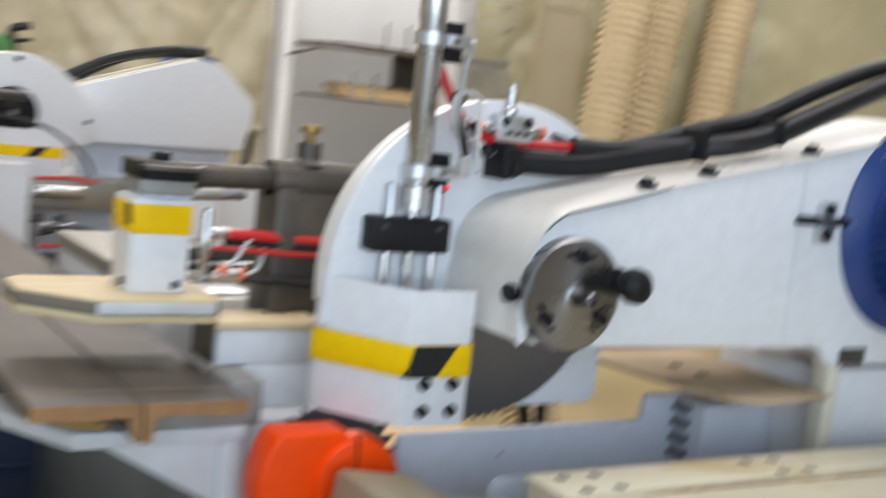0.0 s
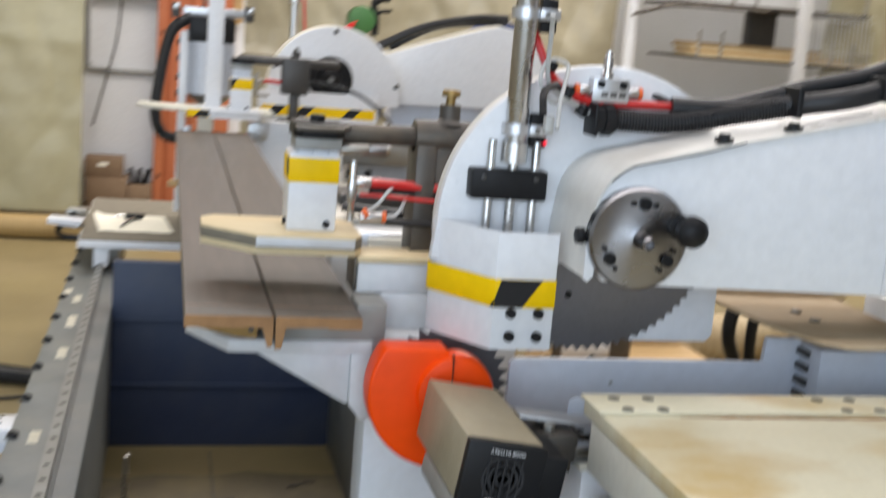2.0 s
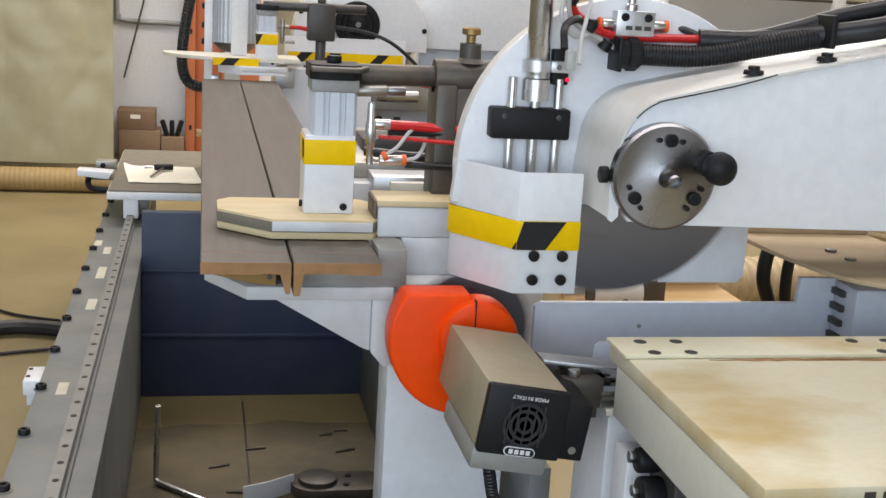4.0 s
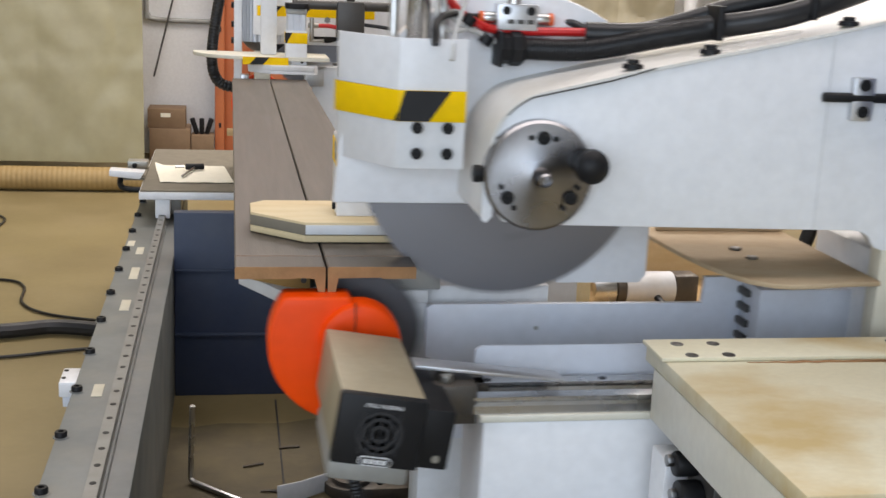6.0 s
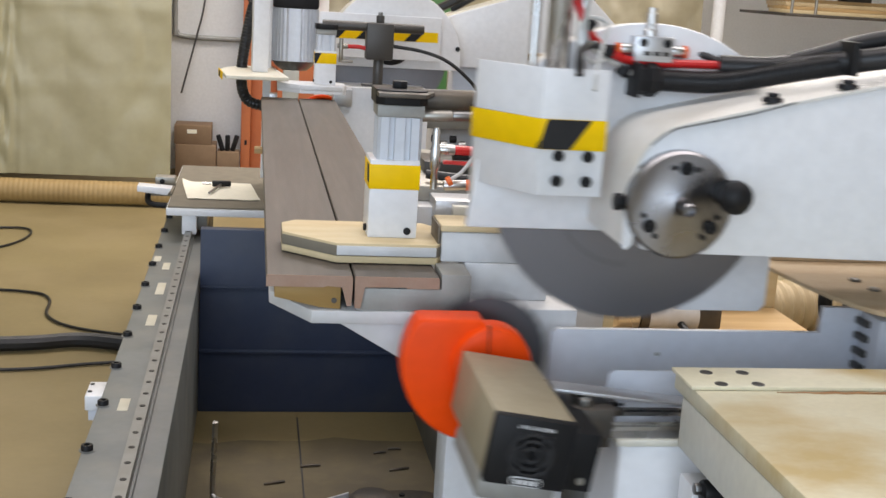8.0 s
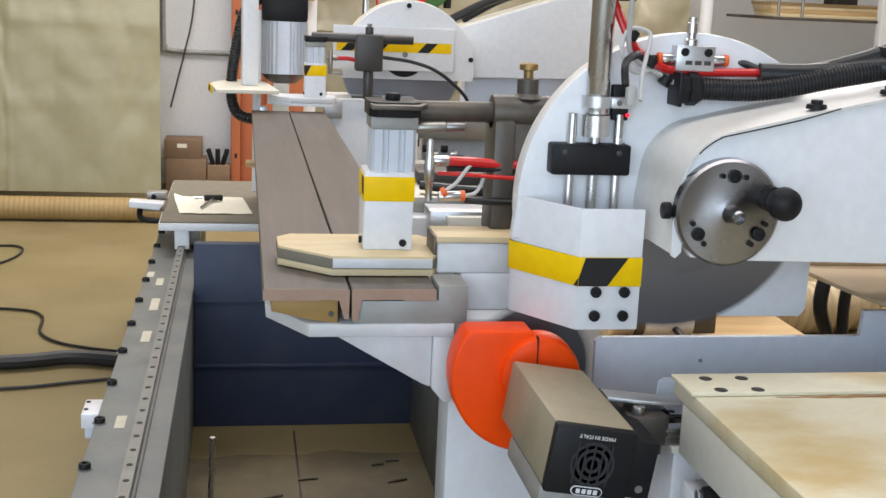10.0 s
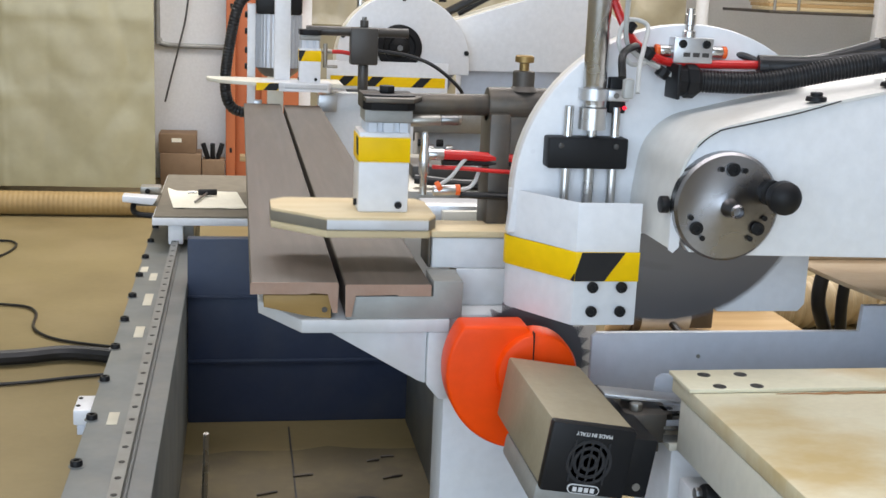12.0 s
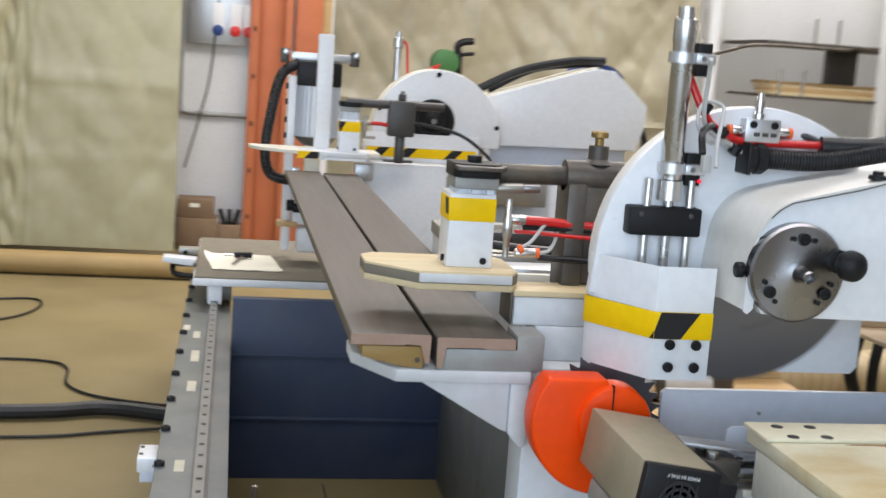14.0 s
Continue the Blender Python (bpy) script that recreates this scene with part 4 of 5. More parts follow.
for k in range(-2, 3):
    part("grille_bar", add(bmesh.new(), box(k * 0.0105 - 0.0012, k * 0.0105 + 0.0012, -0.4938, -0.492, -0.028, 0.024, 0), MR), SOFTBLACK, cap)
TM = MR @ pose(0.0, -0.4925, 0.032, 90, 0, 0) @ pose(0, 0, 0, 0, 0, 180)
text_mesh("MADE IN ITALY", 0.0065, TM, LABEL, sm, "end_cap_print")
badge = part("badge", add(bmesh.new(), prism(arc(-0.014, -0.036, 0.0058, 90, 270, 6) + arc(0.014, -0.036, 0.0058, -90, 90, 6), "y", -0.4938, -0.4921), MR), LABEL, cap, "white oval maker's badge")
part("badge_face", add(bmesh.new(), prism(arc(-0.014, -0.036, 0.0046, 90, 270, 6) + arc(0.014, -0.036, 0.0046, -90, 90, 6), "y", -0.4944, -0.4937), MR), BLACK, badge)
for k in range(4):
    part("badge_bar", add(bmesh.new(), box(-0.0135 + k * 0.0072, -0.0085 + k * 0.0072, -0.4949, -0.4944, -0.0388, -0.0332, 0), MR), LABEL, badge)
part("terminal_box", add(bmesh.new(), box(-0.05, 0.048, -0.468, -0.30, -0.075, -0.0435, 0.006), MR), GREYSTEEL, sm, "grey cast terminal box")
part("mount_plate", add(bmesh.new(), box(0.0525, 0.096, -0.455, -0.25, -0.054, 0.022, 0.003), MR), BLACK, sm)
part("plate_hole", add(bmesh.new(), cyl((0.080, -0.4552, -0.040), (0.080, -0.4565, -0.040), 0.005, 12), MR), STEEL_DULL, sm)
part("mount_neck", cyl((0.357, -0.235, 0.818), (0.357, -0.178, 0.818), 0.032, 20, 0.003), BARE, sm)
part("mount_arm", box(0.40, 0.52, -0.30, -0.24, 0.76, 0.815, 0.004), BARE, saw)
part("mount_jaw", box(0.425, 0.495, -0.345, -0.27, 0.79, 0.832, 0.006), BARE, saw)
for y in (-0.33, -0.29):
    part("jaw_bolt", cyl((0.455, y, 0.832), (0.455, y, 0.842), 0.009, 6, 0.001), STEEL_DULL, saw)
part("motor_cable", tube([(0.33, -0.40, 0.765), (0.335, -0.39, 0.72), (0.36, -0.36, 0.66), (0.44, -0.30, 0.60), (0.56, -0.2, 0.56)], 0.0085, 10, 8, (0.006, 0.0012)), RUBBER, saw)

# ---------------------------------------------------------------- ivory housing
fit_to_view(1, (0, 0, -0.0055))
hs = thing("slide_housing", (0.9, -0.5, 0), "ivory painted steel housing with a dusty flat top", "housing")
part("top_plate", box(0.4955, 1.60, -0.80, -0.345, 0.868, 0.890, 0.003), IVORY_TOP, hs, "sawdust-stained ivory top plate")
part("front_bar", box(0.491, 1.60, -0.418, -0.342, 0.8905, 0.8955, 0.001), IVORY_TOP, hs)
part("side_wall", prism([(-0.80, 0.80), (-0.80, 0.8675), (-0.375, 0.8675), (-0.375, 0.80)], "x", 0.497, 0.515, 0.002), IVORY, hs)
part("inner_panel", box(0.56, 0.575, -0.779, -0.42, 0.0, 0.8675, 0.002), GREYBLUE, hs)
part("skirt", box(0.51, 1.60, -0.80, -0.78, 0.0, 0.8675, 0.003), IVORY, hs)
part("side_post", box(0.498, 0.56, -0.44, -0.39, 0.0, 0.77, 0.003), WHITE, hs)
for x, y in ((0.530, -0.363), (0.579, -0.363), (0.533, -0.408), (0.582, -0.408), (0.83, -0.363), (0.88, -0.363), (0.85, -0.408), (0.90, -0.408)):
    part("countersunk_screw", lathe([(0.0085, 0), (0.0085, 0.0006), (0.005, 0.0006), (0.0045, 0.0002)], (x, y, 0.8954), "z", 16), GRAPHITE, hs)
random.seed(9)
for x0, x1, y0, w in ((0.60, 0.86, -0.424, 0.005), (0.70, 1.04, -0.4265, 0.004), (0.92, 1.2, -0.432, 0.003)):
    edge = [(x0 + (x1 - x0) * k / 20, y0 + w * (0.25 + random.random()) * math.sin(math.pi * k / 20)) for k in range(21)]
    back = [(x0 + (x1 - x0) * k / 20, y0 - w * (0.25 + random.random()) * math.sin(math.pi * k / 20) - 0.0004) for k in range(19, 0, -1)]
    part("sawdust_streak", prism(edge + back, "z", 0.8901, 0.8909), OLDEND, hs, "dark streak of packed sawdust")
part("roller_plate", box(0.53, 0.55, -0.52, -0.42, 0.5, 0.8, 0.002), GRAPHITE, hs)
for y, z, rr in ((-0.462, 0.774, 0.016), (-0.482, 0.738, 0.022)):
    ro = part("roller", cyl((0.53, y, z), (0.500, y, z), rr, 20, 0.004), BLACK, hs)
    part("roller_bolt", cyl((0.500, y + 0.004, z + 0.003), (0.492, y + 0.004, z + 0.003), 0.008, 8, 0.001), STEEL, ro)
screw((0.53, -0.44, 0.70), 0.006, hs, "y", 0.003)
for k in range(5):
    part("print_bar", box(0.60 + 0.02 * k, 0.612 + 0.02 * k, -0.8012, -0.8005, 0.874, 0.884, 0), GRAPHITE, hs)

# ---------------------------------------------------------------- far table on the bed
fit_to_view(1.0408, (0.0093, 0.3875, -0.0878))
ft = thing("tool_table", (-0.1, 2.1, 0.523), "white-edged bench plate with a worn wooden top", "table")
part("edge_frame", box(-0.336, 0.46, 1.885, 2.75, 0.588, 0.612, 0.002), WHITE, ft)
part("top", box(-0.332, 0.455, 1.892, 2.745, 0.6125, 0.618, 0.001), FELT, ft, "grey-brown worn top")
part("leg", box(-0.285, -0.238, 1.90, 1.96, 0.523, 0.588, 0.002), WHITE, ft)
part("carriage", box(-0.29, -0.205, 1.97, 2.5, 0.523, 0.5875, 0.002), STEEL_DULL, ft)
part("tab", prism([(-0.445, 0.652), (-0.445, 0.632), (-0.345, 0.622), (-0.33, 0.645)], "y", 2.06, 2.13, 0.002), WHITE, ft)
part("tab_neck", box(-0.40, -0.33, 2.08, 2.3, 0.615, 0.6245, 0.002), FELT, ft)
part("crank", tube([(-0.41, 2.1, 0.625), (-0.41, 2.08, 0.60), (-0.39, 2.05, 0.592), (-0.33, 2.03, 0.592)], 0.010), BLACK, ft)
sb = thing("switch_box", (-0.37, 2.28, 0.618), "small grey metal switch box on the table", "switch box")
part("body", box(-0.40, -0.33, 2.25, 2.31, 0.6246, 0.652, 0.003), STEEL_DULL, sb)
part("button", cyl((-0.375, 2.25, 0.638), (-0.375, 2.238, 0.638), 0.009, 12, 0.002), BLACK, sb)
pp = bmesh.new()
grid = [[pp.verts.new((-0.275 + 0.245 * i / 8 - 0.006 * j, 2.02 + 0.055 * j, 0.6195 + 0.004 * (noise.noise((i * 0.7, j * 0.8, 3)) + 0.6) + (0.012 if (i == 0 and j == 6) else 0))) for i in range(9)] for j in range(7)]
for j in range(6):
    for i in range(8):
        pp.faces.new((grid[j][i], grid[j][i + 1], grid[j + 1][i + 1], grid[j + 1][i]))
solo("paper_sheet", pp, PAPER, "creased cream paper sheet lying on the table", "paper")
tk = thing("hex_key", (-0.19, 2.2, 0.628), "black T-handle hex key lying on paper", "hex key")
part("handle", cyl((-0.20, 2.245, 0.636), (-0.135, 2.255, 0.636), 0.011, 12, 0.003), BLACK, tk)
part("shaft", cyl((-0.168, 2.245, 0.634), (-0.205, 2.09, 0.630), 0.0045, 8), STEEL, tk)
part("stub", cyl((-0.205, 2.244, 0.636), (-0.235, 2.239, 0.636), 0.0045, 8), CHROME, tk)

# ---------------------------------------------------------------- far head
FAR, FAR_SAW, FAR_STAND = (0.977, (0.0245, 0.1927, 0.0424)), (1.01, (-0.0128, 0.1853, 0.0034)), (0.9106, (0.055, 0.2764, 0.1158))
FAR_FLOOR = -0.0434
fit_to_view(*FAR)
fbase = thing("saw_pedestal", (0.6, 2.6, FAR_FLOOR), "white steel pedestal of the far saw head", "pedestal")
part("body", box(0.62, 1.5, 2.66, 3.0, FAR_FLOOR, 0.90, 0.004), WHITE_DUSTY, fbase)
part("housing", box(0.232, 0.56, 2.43, 2.72, 0.55, 0.948, 0.004), WHITE, fbase)
part("foot", box(0.30, 0.56, 2.46, 2.72, FAR_FLOOR, 0.55, 0.004), WHITE_DUSTY, fbase)
part("grey_stop", box(0.205, 0.272, 2.40, 2.48, 0.88, 0.942, 0.002), ALU, fbase)
part("panel", box(0.98, 1.22, 2.44, 2.46, 0.54, 0.955, 0.004), WHITE, fbase)
part("shelf_plate", box(0.561, 1.22, 2.4605, 2.66, 0.60, 0.62, 0.002), BARE, fbase)
part("slide", box(0.561, 0.98, 2.50, 2.66, 0.8, 0.90, 0.003), STEEL_DULL, fbase)
part("air_cylinder", cyl((0.58, 2.45, 0.86), (0.74, 2.45, 0.86), 0.022, 18, 0.003), CHROME, fbase)
part("red_hose", tube([(0.58, 2.44, 0.905), (0.68, 2.43, 0.91), (0.78, 2.43, 0.90)], 0.006), RED, fbase)
part("black_hose", tube([(0.60, 2.44, 0.72), (0.72, 2.43, 0.74), (0.86, 2.42, 0.70), (0.97, 2.43, 0.66)], 0.010), RUBBER, fbase)
part("red_hose", tube([(0.60, 2.43, 0.68), (0.75, 2.42, 0.675), (0.9, 2.42, 0.66)], 0.007), RED, fbase)
for k in range(4):
    part("fitting", cyl((0.58 + 0.035 * k, 2.44, 0.77 - 0.02 * (k % 2)), (0.605 + 0.035 * k, 2.44, 0.77 - 0.02 * (k % 2)), 0.014, 12, 0.002), CHROME if k % 2 else BLACK, fbase)
fit_to_view(*FAR_SAW)
fsaw = thing("far_saw", (0.9, 2.6, 0.9), "white hooded saw head at the far end of the bed", "saw")
part("blade_hood", prism([(0.307, 1.02)] + arc(0.552, 1.06, 0.245, 180, 0, 34) + [(0.797, 1.02)], "y", 2.50, 2.53, 0.003), WHITE, fsaw, "white half-round blade hood")
part("hood_rim", prism(arc(0.552, 1.06, 0.248, 185, -5, 34) + arc(0.552, 1.06, 0.24, 185, -5, 34)[::-1], "y", 2.531, 2.62, 0.001), IVORY, fsaw)
farm = [(0.72, 1.205), (1.12, 1.335), (1.19, 1.352), (1.255, 1.345), (1.31, 1.30), (1.40, 1.215), (1.40, 1.155), (1.37, 1.04), (0.72, 1.03)]
part("arm", prism(farm, "y", 2.56, 2.70, 0.004), WHITE, fsaw, "white far saw arm")
part("arm_top", prism([(0.72, 1.209), (1.12, 1.339), (1.19, 1.357), (1.19, 1.353), (1.12, 1.3355), (0.72, 1.2055)], "y", 2.57, 2.72), IVORY, fsaw)
part("arm_foot", box(0.80, 1.36, 2.665, 2.78, 0.9005, 1.035, 0.003), GREYBLUE, fsaw)
part("hose", tube([(0.72, 2.66, 1.235), (0.9, 2.65, 1.325), (1.1, 2.65, 1.375), (1.24, 2.66, 1.385)], 0.016), RUBBER, fsaw)
part("hose", tube([(0.78, 2.69, 1.24), (0.95, 2.68, 1.33), (1.12, 2.68, 1.362), (1.24, 2.69, 1.37)], 0.014), RUBBER, fsaw)
part("motor_edge", lathe([(0.12, 0), (0.12, 0.02), (0.10, 0.10), (0.10, 0.2)], (1.26, 2.93, 1.27), "y", 28), BLUE, fsaw)
part("tail_cable", tube([(1.39, 2.66, 1.16), (1.43, 2.65, 1.08), (1.42, 2.65, 0.98), (1.38, 2.66, 0.92)], 0.014), RUBBER, fsaw)
wh = part("spindle_wheel", lathe([(0.083, 0.0), (0.083, 0.012), (0.075, 0.016), (0.060, 0.016), (0.056, 0.008), (0.040, 0.008), (0.036, 0.016), (0.022, 0.02), (0.012, 0.03)], (0.535, 2.50, 1.113), "y", 32), BLACK, fsaw, "black belt wheel")
part("wheel_nut", cyl((0.535, 2.47, 1.113), (0.535, 2.462, 1.113), 0.011, 6), STEEL, wh)
for p in ((0.548, 1.288), (0.785, 1.10), (0.33, 1.15)):
    screw((p[0], 2.50, p[1]), 0.009, fsaw, "y", 0.006)
fguard = part("blade_guard", box(0.272, 0.715, 2.468, 2.476, 0.905, 1.062, 0.003), WHITE, fsaw, "flat white guard plate with hazard stripe", origin=(0.49, 2.47, 1.0))
part("yellow_band", box(0.285, 0.705, 2.4665, 2.468, 0.972, 1.008, 0), YELLOW, fguard)
for x in (0.30, 0.405, 0.58):
    part("black_stripe", prism([(x, 0.9725), (x + 0.042, 0.9725), (x + 0.075, 1.0075), (x + 0.033, 1.0075)], "y", 2.4658, 2.4664), BLACKTAPE, fguard)
part("air_cylinder", lathe([(0.014, 0), (0.014, 0.15), (0.02, 0.155), (0.02, 0.19), (0.012, 0.195), (0.012, 0.215)], (0.402, 2.62, 1.225), "z", 16), CHROME, fsaw)
part("red_hose", tube([(0.415, 2.62, 1.41), (0.435, 2.62, 1.39), (0.44, 2.62, 1.34), (0.447, 2.62, 1.25)], 0.005), RED, fsaw)
fb = blade((0.535, 2.56, 1.06), 0.225, 60, 0.03, 0.0036, BLADE, fsaw, "saw_blade", "circular steel saw blade")
part("scoring_disc", lathe([(0.088, 0), (0.088, 0.02), (0.03, 0.05), (0.012, 0.06)], (0.30, 2.55, 0.80), "y", 28), STEEL_DULL, fsaw)
part("scoring_cover", lathe([(0.104, 0), (0.104, 0.03), (0.095, 0.03), (0.095, 0.0)], (0.30, 2.58, 0.80), "y", 28), ORANGE, fsaw, "orange blade cover")
part("scoring_mount", box(0.36, 0.62, 2.60, 2.66, 0.76, 0.84, 0.003), BARE, fsaw)

fit_to_view(FAR[0], (FAR[1][0] + 0.035, FAR[1][1], FAR[1][2]))
ftower = thing("tower_motor", (0.03, 2.66, 0.618), "grey finned spindle motor on a tall bracket", "motor")
part("fin_body", prism([(0.03 + (0.080 if k % 4 >= 2 else 0.088) * math.copysign(abs(math.cos(2 * math.pi * k / 128)) ** 0.5, math.cos(2 * math.pi * k / 128)), 2.66 + (0.080 if k % 4 >= 2 else 0.088) * math.copysign(abs(math.sin(2 * math.pi * k / 128)) ** 0.5, math.sin(2 * math.pi * k / 128))) for k in range(128)], "z", 1.02, 1.215), FINALU, ftower, "silver ribbed motor body")
part("motor_neck", lathe([(0.085, 0.036), (0.07, 0.016), (0.05, 0.0)], (0.03, 2.66, 0.9835), "z", 24), STEEL, ftower)
part("motor_cap", box(-0.055, 0.115, 2.575, 2.745, 1.2155, 1.31, 0.01), BLACK, ftower)
part("top_slide", box(-0.08, 0.16, 2.62, 2.66, 1.31, 1.342, 0.004), ALU, ftower)
for x in (-0.10, 0.17):
    part("slide_end", box(x - 0.02, x + 0.012, 2.60, 2.68, 1.298, 1.355, 0.004), GRAPHITE, ftower)
    part("slide_fitting", cyl((x, 2.60, 1.34), (x, 2.57, 1.34), 0.012, 12, 0.002), CHROME, ftower)
part("back_plate", box(-0.085, -0.055, 2.60, 2.75, 0.5705, 1.25, 0.003), WHITE, ftower, "white upright bracket")
for z in (1.02, 1.08, 1.15, 1.21):
    part("bracket_bolt", cyl((-0.085, 2.63, z), (-0.095, 2.63, z), 0.012, 10, 0.002), BLACK, ftower)
part("hose", tube([(-0.05, 2.62, 1.30), (-0.115, 2.6, 1.25), (-0.15, 2.58, 1.1), (-0.165, 2.57, 0.95), (-0.14, 2.57, 0.87), (-0.07, 2.58, 0.85), (-0.04, 2.62, 0.86)], 0.021, 12, 8, (0.012, 0.002)), RUBBER, ftower, "black corrugated conduit")
part("valve_block", box(-0.05, 0.10, 2.56, 2.66, 0.68, 0.80, 0.004), WHITE, ftower)
part("valve_body", cyl((-0.05, 2.55, 0.745), (0.10, 2.55, 0.745), 0.018, 14, 0.003), BLACK, ftower)
part("valve_knob", cyl((-0.075, 2.55, 0.755), (-0.045, 2.55, 0.755), 0.022, 14, 0.003), BLACK, ftower)
part("lower_block", box(-0.03, 0.13, 2.55, 2.65, 0.571, 0.668, 0.012), WHITE_DUSTY, ftower)
part("ivory_upright", box(-0.01, 0.05, 2.60, 2.66, 0.80, 0.985, 0.004), IVORY, ftower)
part("timber_strip", box(-0.11, -0.03, 2.54, 2.62, 0.672, 0.69, 0.002), WOOD, ftower)
part("blue_fitting", box(-0.06, -0.03, 2.56, 2.6, 0.84, 0.90, 0.003), ALU, ftower)

fit_to_view(*FAR_STAND)
fplat = thing("swing_guard", (-0.03, 2.58, 0.97), "cream half-round swinging guard plate with a white post", "guard")
fp = fplat
part("plate", prism([(0.03 + 1.33 * (x - 0.03), y) for x, y in arc(0.030, 2.56, 0.205, 180, 266, 14)] + [(0.27, 2.355), (0.27, 2.585), (-0.243, 2.585)], "z", 0.968, 0.982, 0.002), IVORY, fp)
part("edge_band", box(-0.055, 0.115, 2.351, 2.3545, 0.953, 0.981, 0), YELLOW, fp, "yellow and black edge band")
for x in (-0.03,):
    part("black_stripe", prism([(x, 0.9535), (x + 0.05, 0.9535), (x + 0.075, 0.9805), (x + 0.025, 0.9805)], "y", 2.3498, 2.3508), BLACKTAPE, fp)
part("post", box(0.014, 0.074, 2.47, 2.53, 0.982, 1.436, 0.003), WHITE, fp, "tall white square post")

fit_to_view(*FAR_STAND)
clampB, footB = clamp("hold_down_clamp", 0.145, 2.42, ZB, 0.08, "hold-down clamps", WHITE)
fst = thing("clamp_stand", (0.35, 2.42, 0.95), "dark steel clamp stand with a round arm", "stand")
part("arm", cyl((0.13, 2.42, 1.178), (0.52, 2.42, 1.178), 0.018, 20, 0.002), GRAPHITE, fst)
part("sleeve", box(0.297, 0.402, 2.385, 2.455, 1.055, 1.195, 0.008), GRAPHITE, fst)
part("post", cyl((0.35, 2.42, 0.948), (0.35, 2.42, 1.055), 0.02, 16, 0.002), GRAPHITE, fst)
part("boss", cyl((0.35, 2.42, 1.195), (0.35, 2.42, 1.222), 0.016, 14, 0.002), GRAPHITE, fst)
part("knob", cyl((0.35, 2.42, 1.222), (0.35, 2.42, 1.235), 0.009, 8, 0.001), STEEL, fst)
part("post_foot", box(0.29, 0.41, 2.435, 2.47, 0.9485, 0.958, 0.002), GRAPHITE, fst)
part("cable", tube([(0.40, 2.41, 1.11), (0.52, 2.40, 1.095), (0.62, 2.39, 1.06), (0.72, 2.39, 0.98), (0.75, 2.40, 0.92)], 0.007), RUBBER, fst)
part("air_fitting", cyl((0.19, 2.42, 1.10), (0.23, 2.42, 1.10), 0.010, 12, 0.002), STEEL_DULL, fst)
part("red_hose", tube([(0.23, 2.42, 1.10), (0.27, 2.42, 1.10), (0.30, 2.42, 1.095)], 0.008), RED, fst)
part("riser", cyl((0.203, 2.40, 1.04), (0.203, 2.40, 1.13), 0.008, 12, 0.002), STEEL_DULL, fst)
part("air_fitting", cyl((0.20, 2.40, 1.045), (0.25, 2.40, 1.045), 0.006, 12, 0.002), STEEL_DULL, fst)

# ---------------------------------------------------------------- fixtures behind the near clamp
fit_to_view(*WORK)
fx = thing("slide_fixture", (0.4, 0.6, 0.88), "grey machined slide plates behind the fence", "fixture")
part("lower_plate", prism([(0.24, 0.955), (0.24, 0.72), (0.44, 0.72), (0.44, 0.60), (0.62, 0.60), (0.62, 0.955)], "y", 0.40, 0.95, 0.003), WHITE_DUSTY, fx)
part("grey_slab", box(0.235, 0.44, 0.45, 0.95, 0.956, 0.985, 0.002), STEEL_DULL, fx)
part("front_bar", box(0.27, 0.40, 0.36, 0.44, 0.93, 0.975, 0.002), ALU, fx)
part("dark_rail", box(0.28, 0.5, 0.6, 0.72, 0.986, 1.01, 0.002), GRAPHITE, fx)
part("strip", box(0.30, 0.46, 0.34, 0.358, 0.94, 0.968, 0.001), IVORY, fx)
part("cable", tube([(0.27, 0.5, 1.0), (0.36, 0.48, 0.995), (0.46, 0.5, 0.99), (0.55, 0.6, 0.985)], 0.009), RUBBER, fx)
part("leg", box(0.54, 0.62, 0.42, 0.9, FL, 0.599, 0.004), NAVY, fx)


# ---------------------------------------------------------------- floor clutter
fit_to_view(1.0176, (0.0228, 0.0887, 0))
hose = solo("floor_hose", tube([(-2.4, 2.0, 0.03), (-1.4, 2.25, 0.03), (-0.85, 2.32, 0.03), (-0.65, 2.37, 0.03), (-0.42, 2.30, 0.03), (-0.37, 2.28, 0.035)], 0.027), RUBBER, "thick black hose lying on the floor", "hose")
solo("floor_cable", tube([(-1.9, 3.0, 0.008), (-1.2, 3.1, 0.008), (-0.95, 3.08, 0.008), (-0.86, 2.98, 0.008), (-0.83, 2.75, 0.008), (-0.72, 2.6, 0.008), (-0.5, 2.5, 0.008), (-0.37, 2.47, 0.012)], 0.0058, 8), RUBBER, "thin dark cable snaking over the floor", "cable")
solo("floor_cable", tube([(-1.8, 2.0, 0.008), (-1.1, 2.08, 0.008), (-0.8, 2.11, 0.008), (-0.6, 2.17, 0.008), (-0.37, 2.22, 0.01)], 0.0058, 8), RUBBER, "thin dark cable beside the black hose", "cable")
solo("floor_cable", tube([(-1.6, 4.2, 0.008), (-1.2, 4.3, 0.008), (-1.15, 4.05, 0.008), (-1.3, 3.8, 0.008), (-1.7, 3.7, 0.008)], 0.0058, 8), RUBBER, "thin dark cable looped on the floor", "cable")
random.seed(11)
# This patch puts the shade under the machine, and dirt, into floor colour.
shade_outline = [(-0.36, 0.2), (0.46, 0.2), (0.46, 1.50)] + [(0.46 - 0.091 * k, 1.50 + random.uniform(-0.035, 0.035)) for k in range(1, 9)] + [(-0.36, 1.52)]
solo("floor_grime", prism(shade_outline, "z", 0.0002, 0.0012), SHADED_DIRT, "floor dirt with the machine's shade painted in", "dirt", kind="structure")
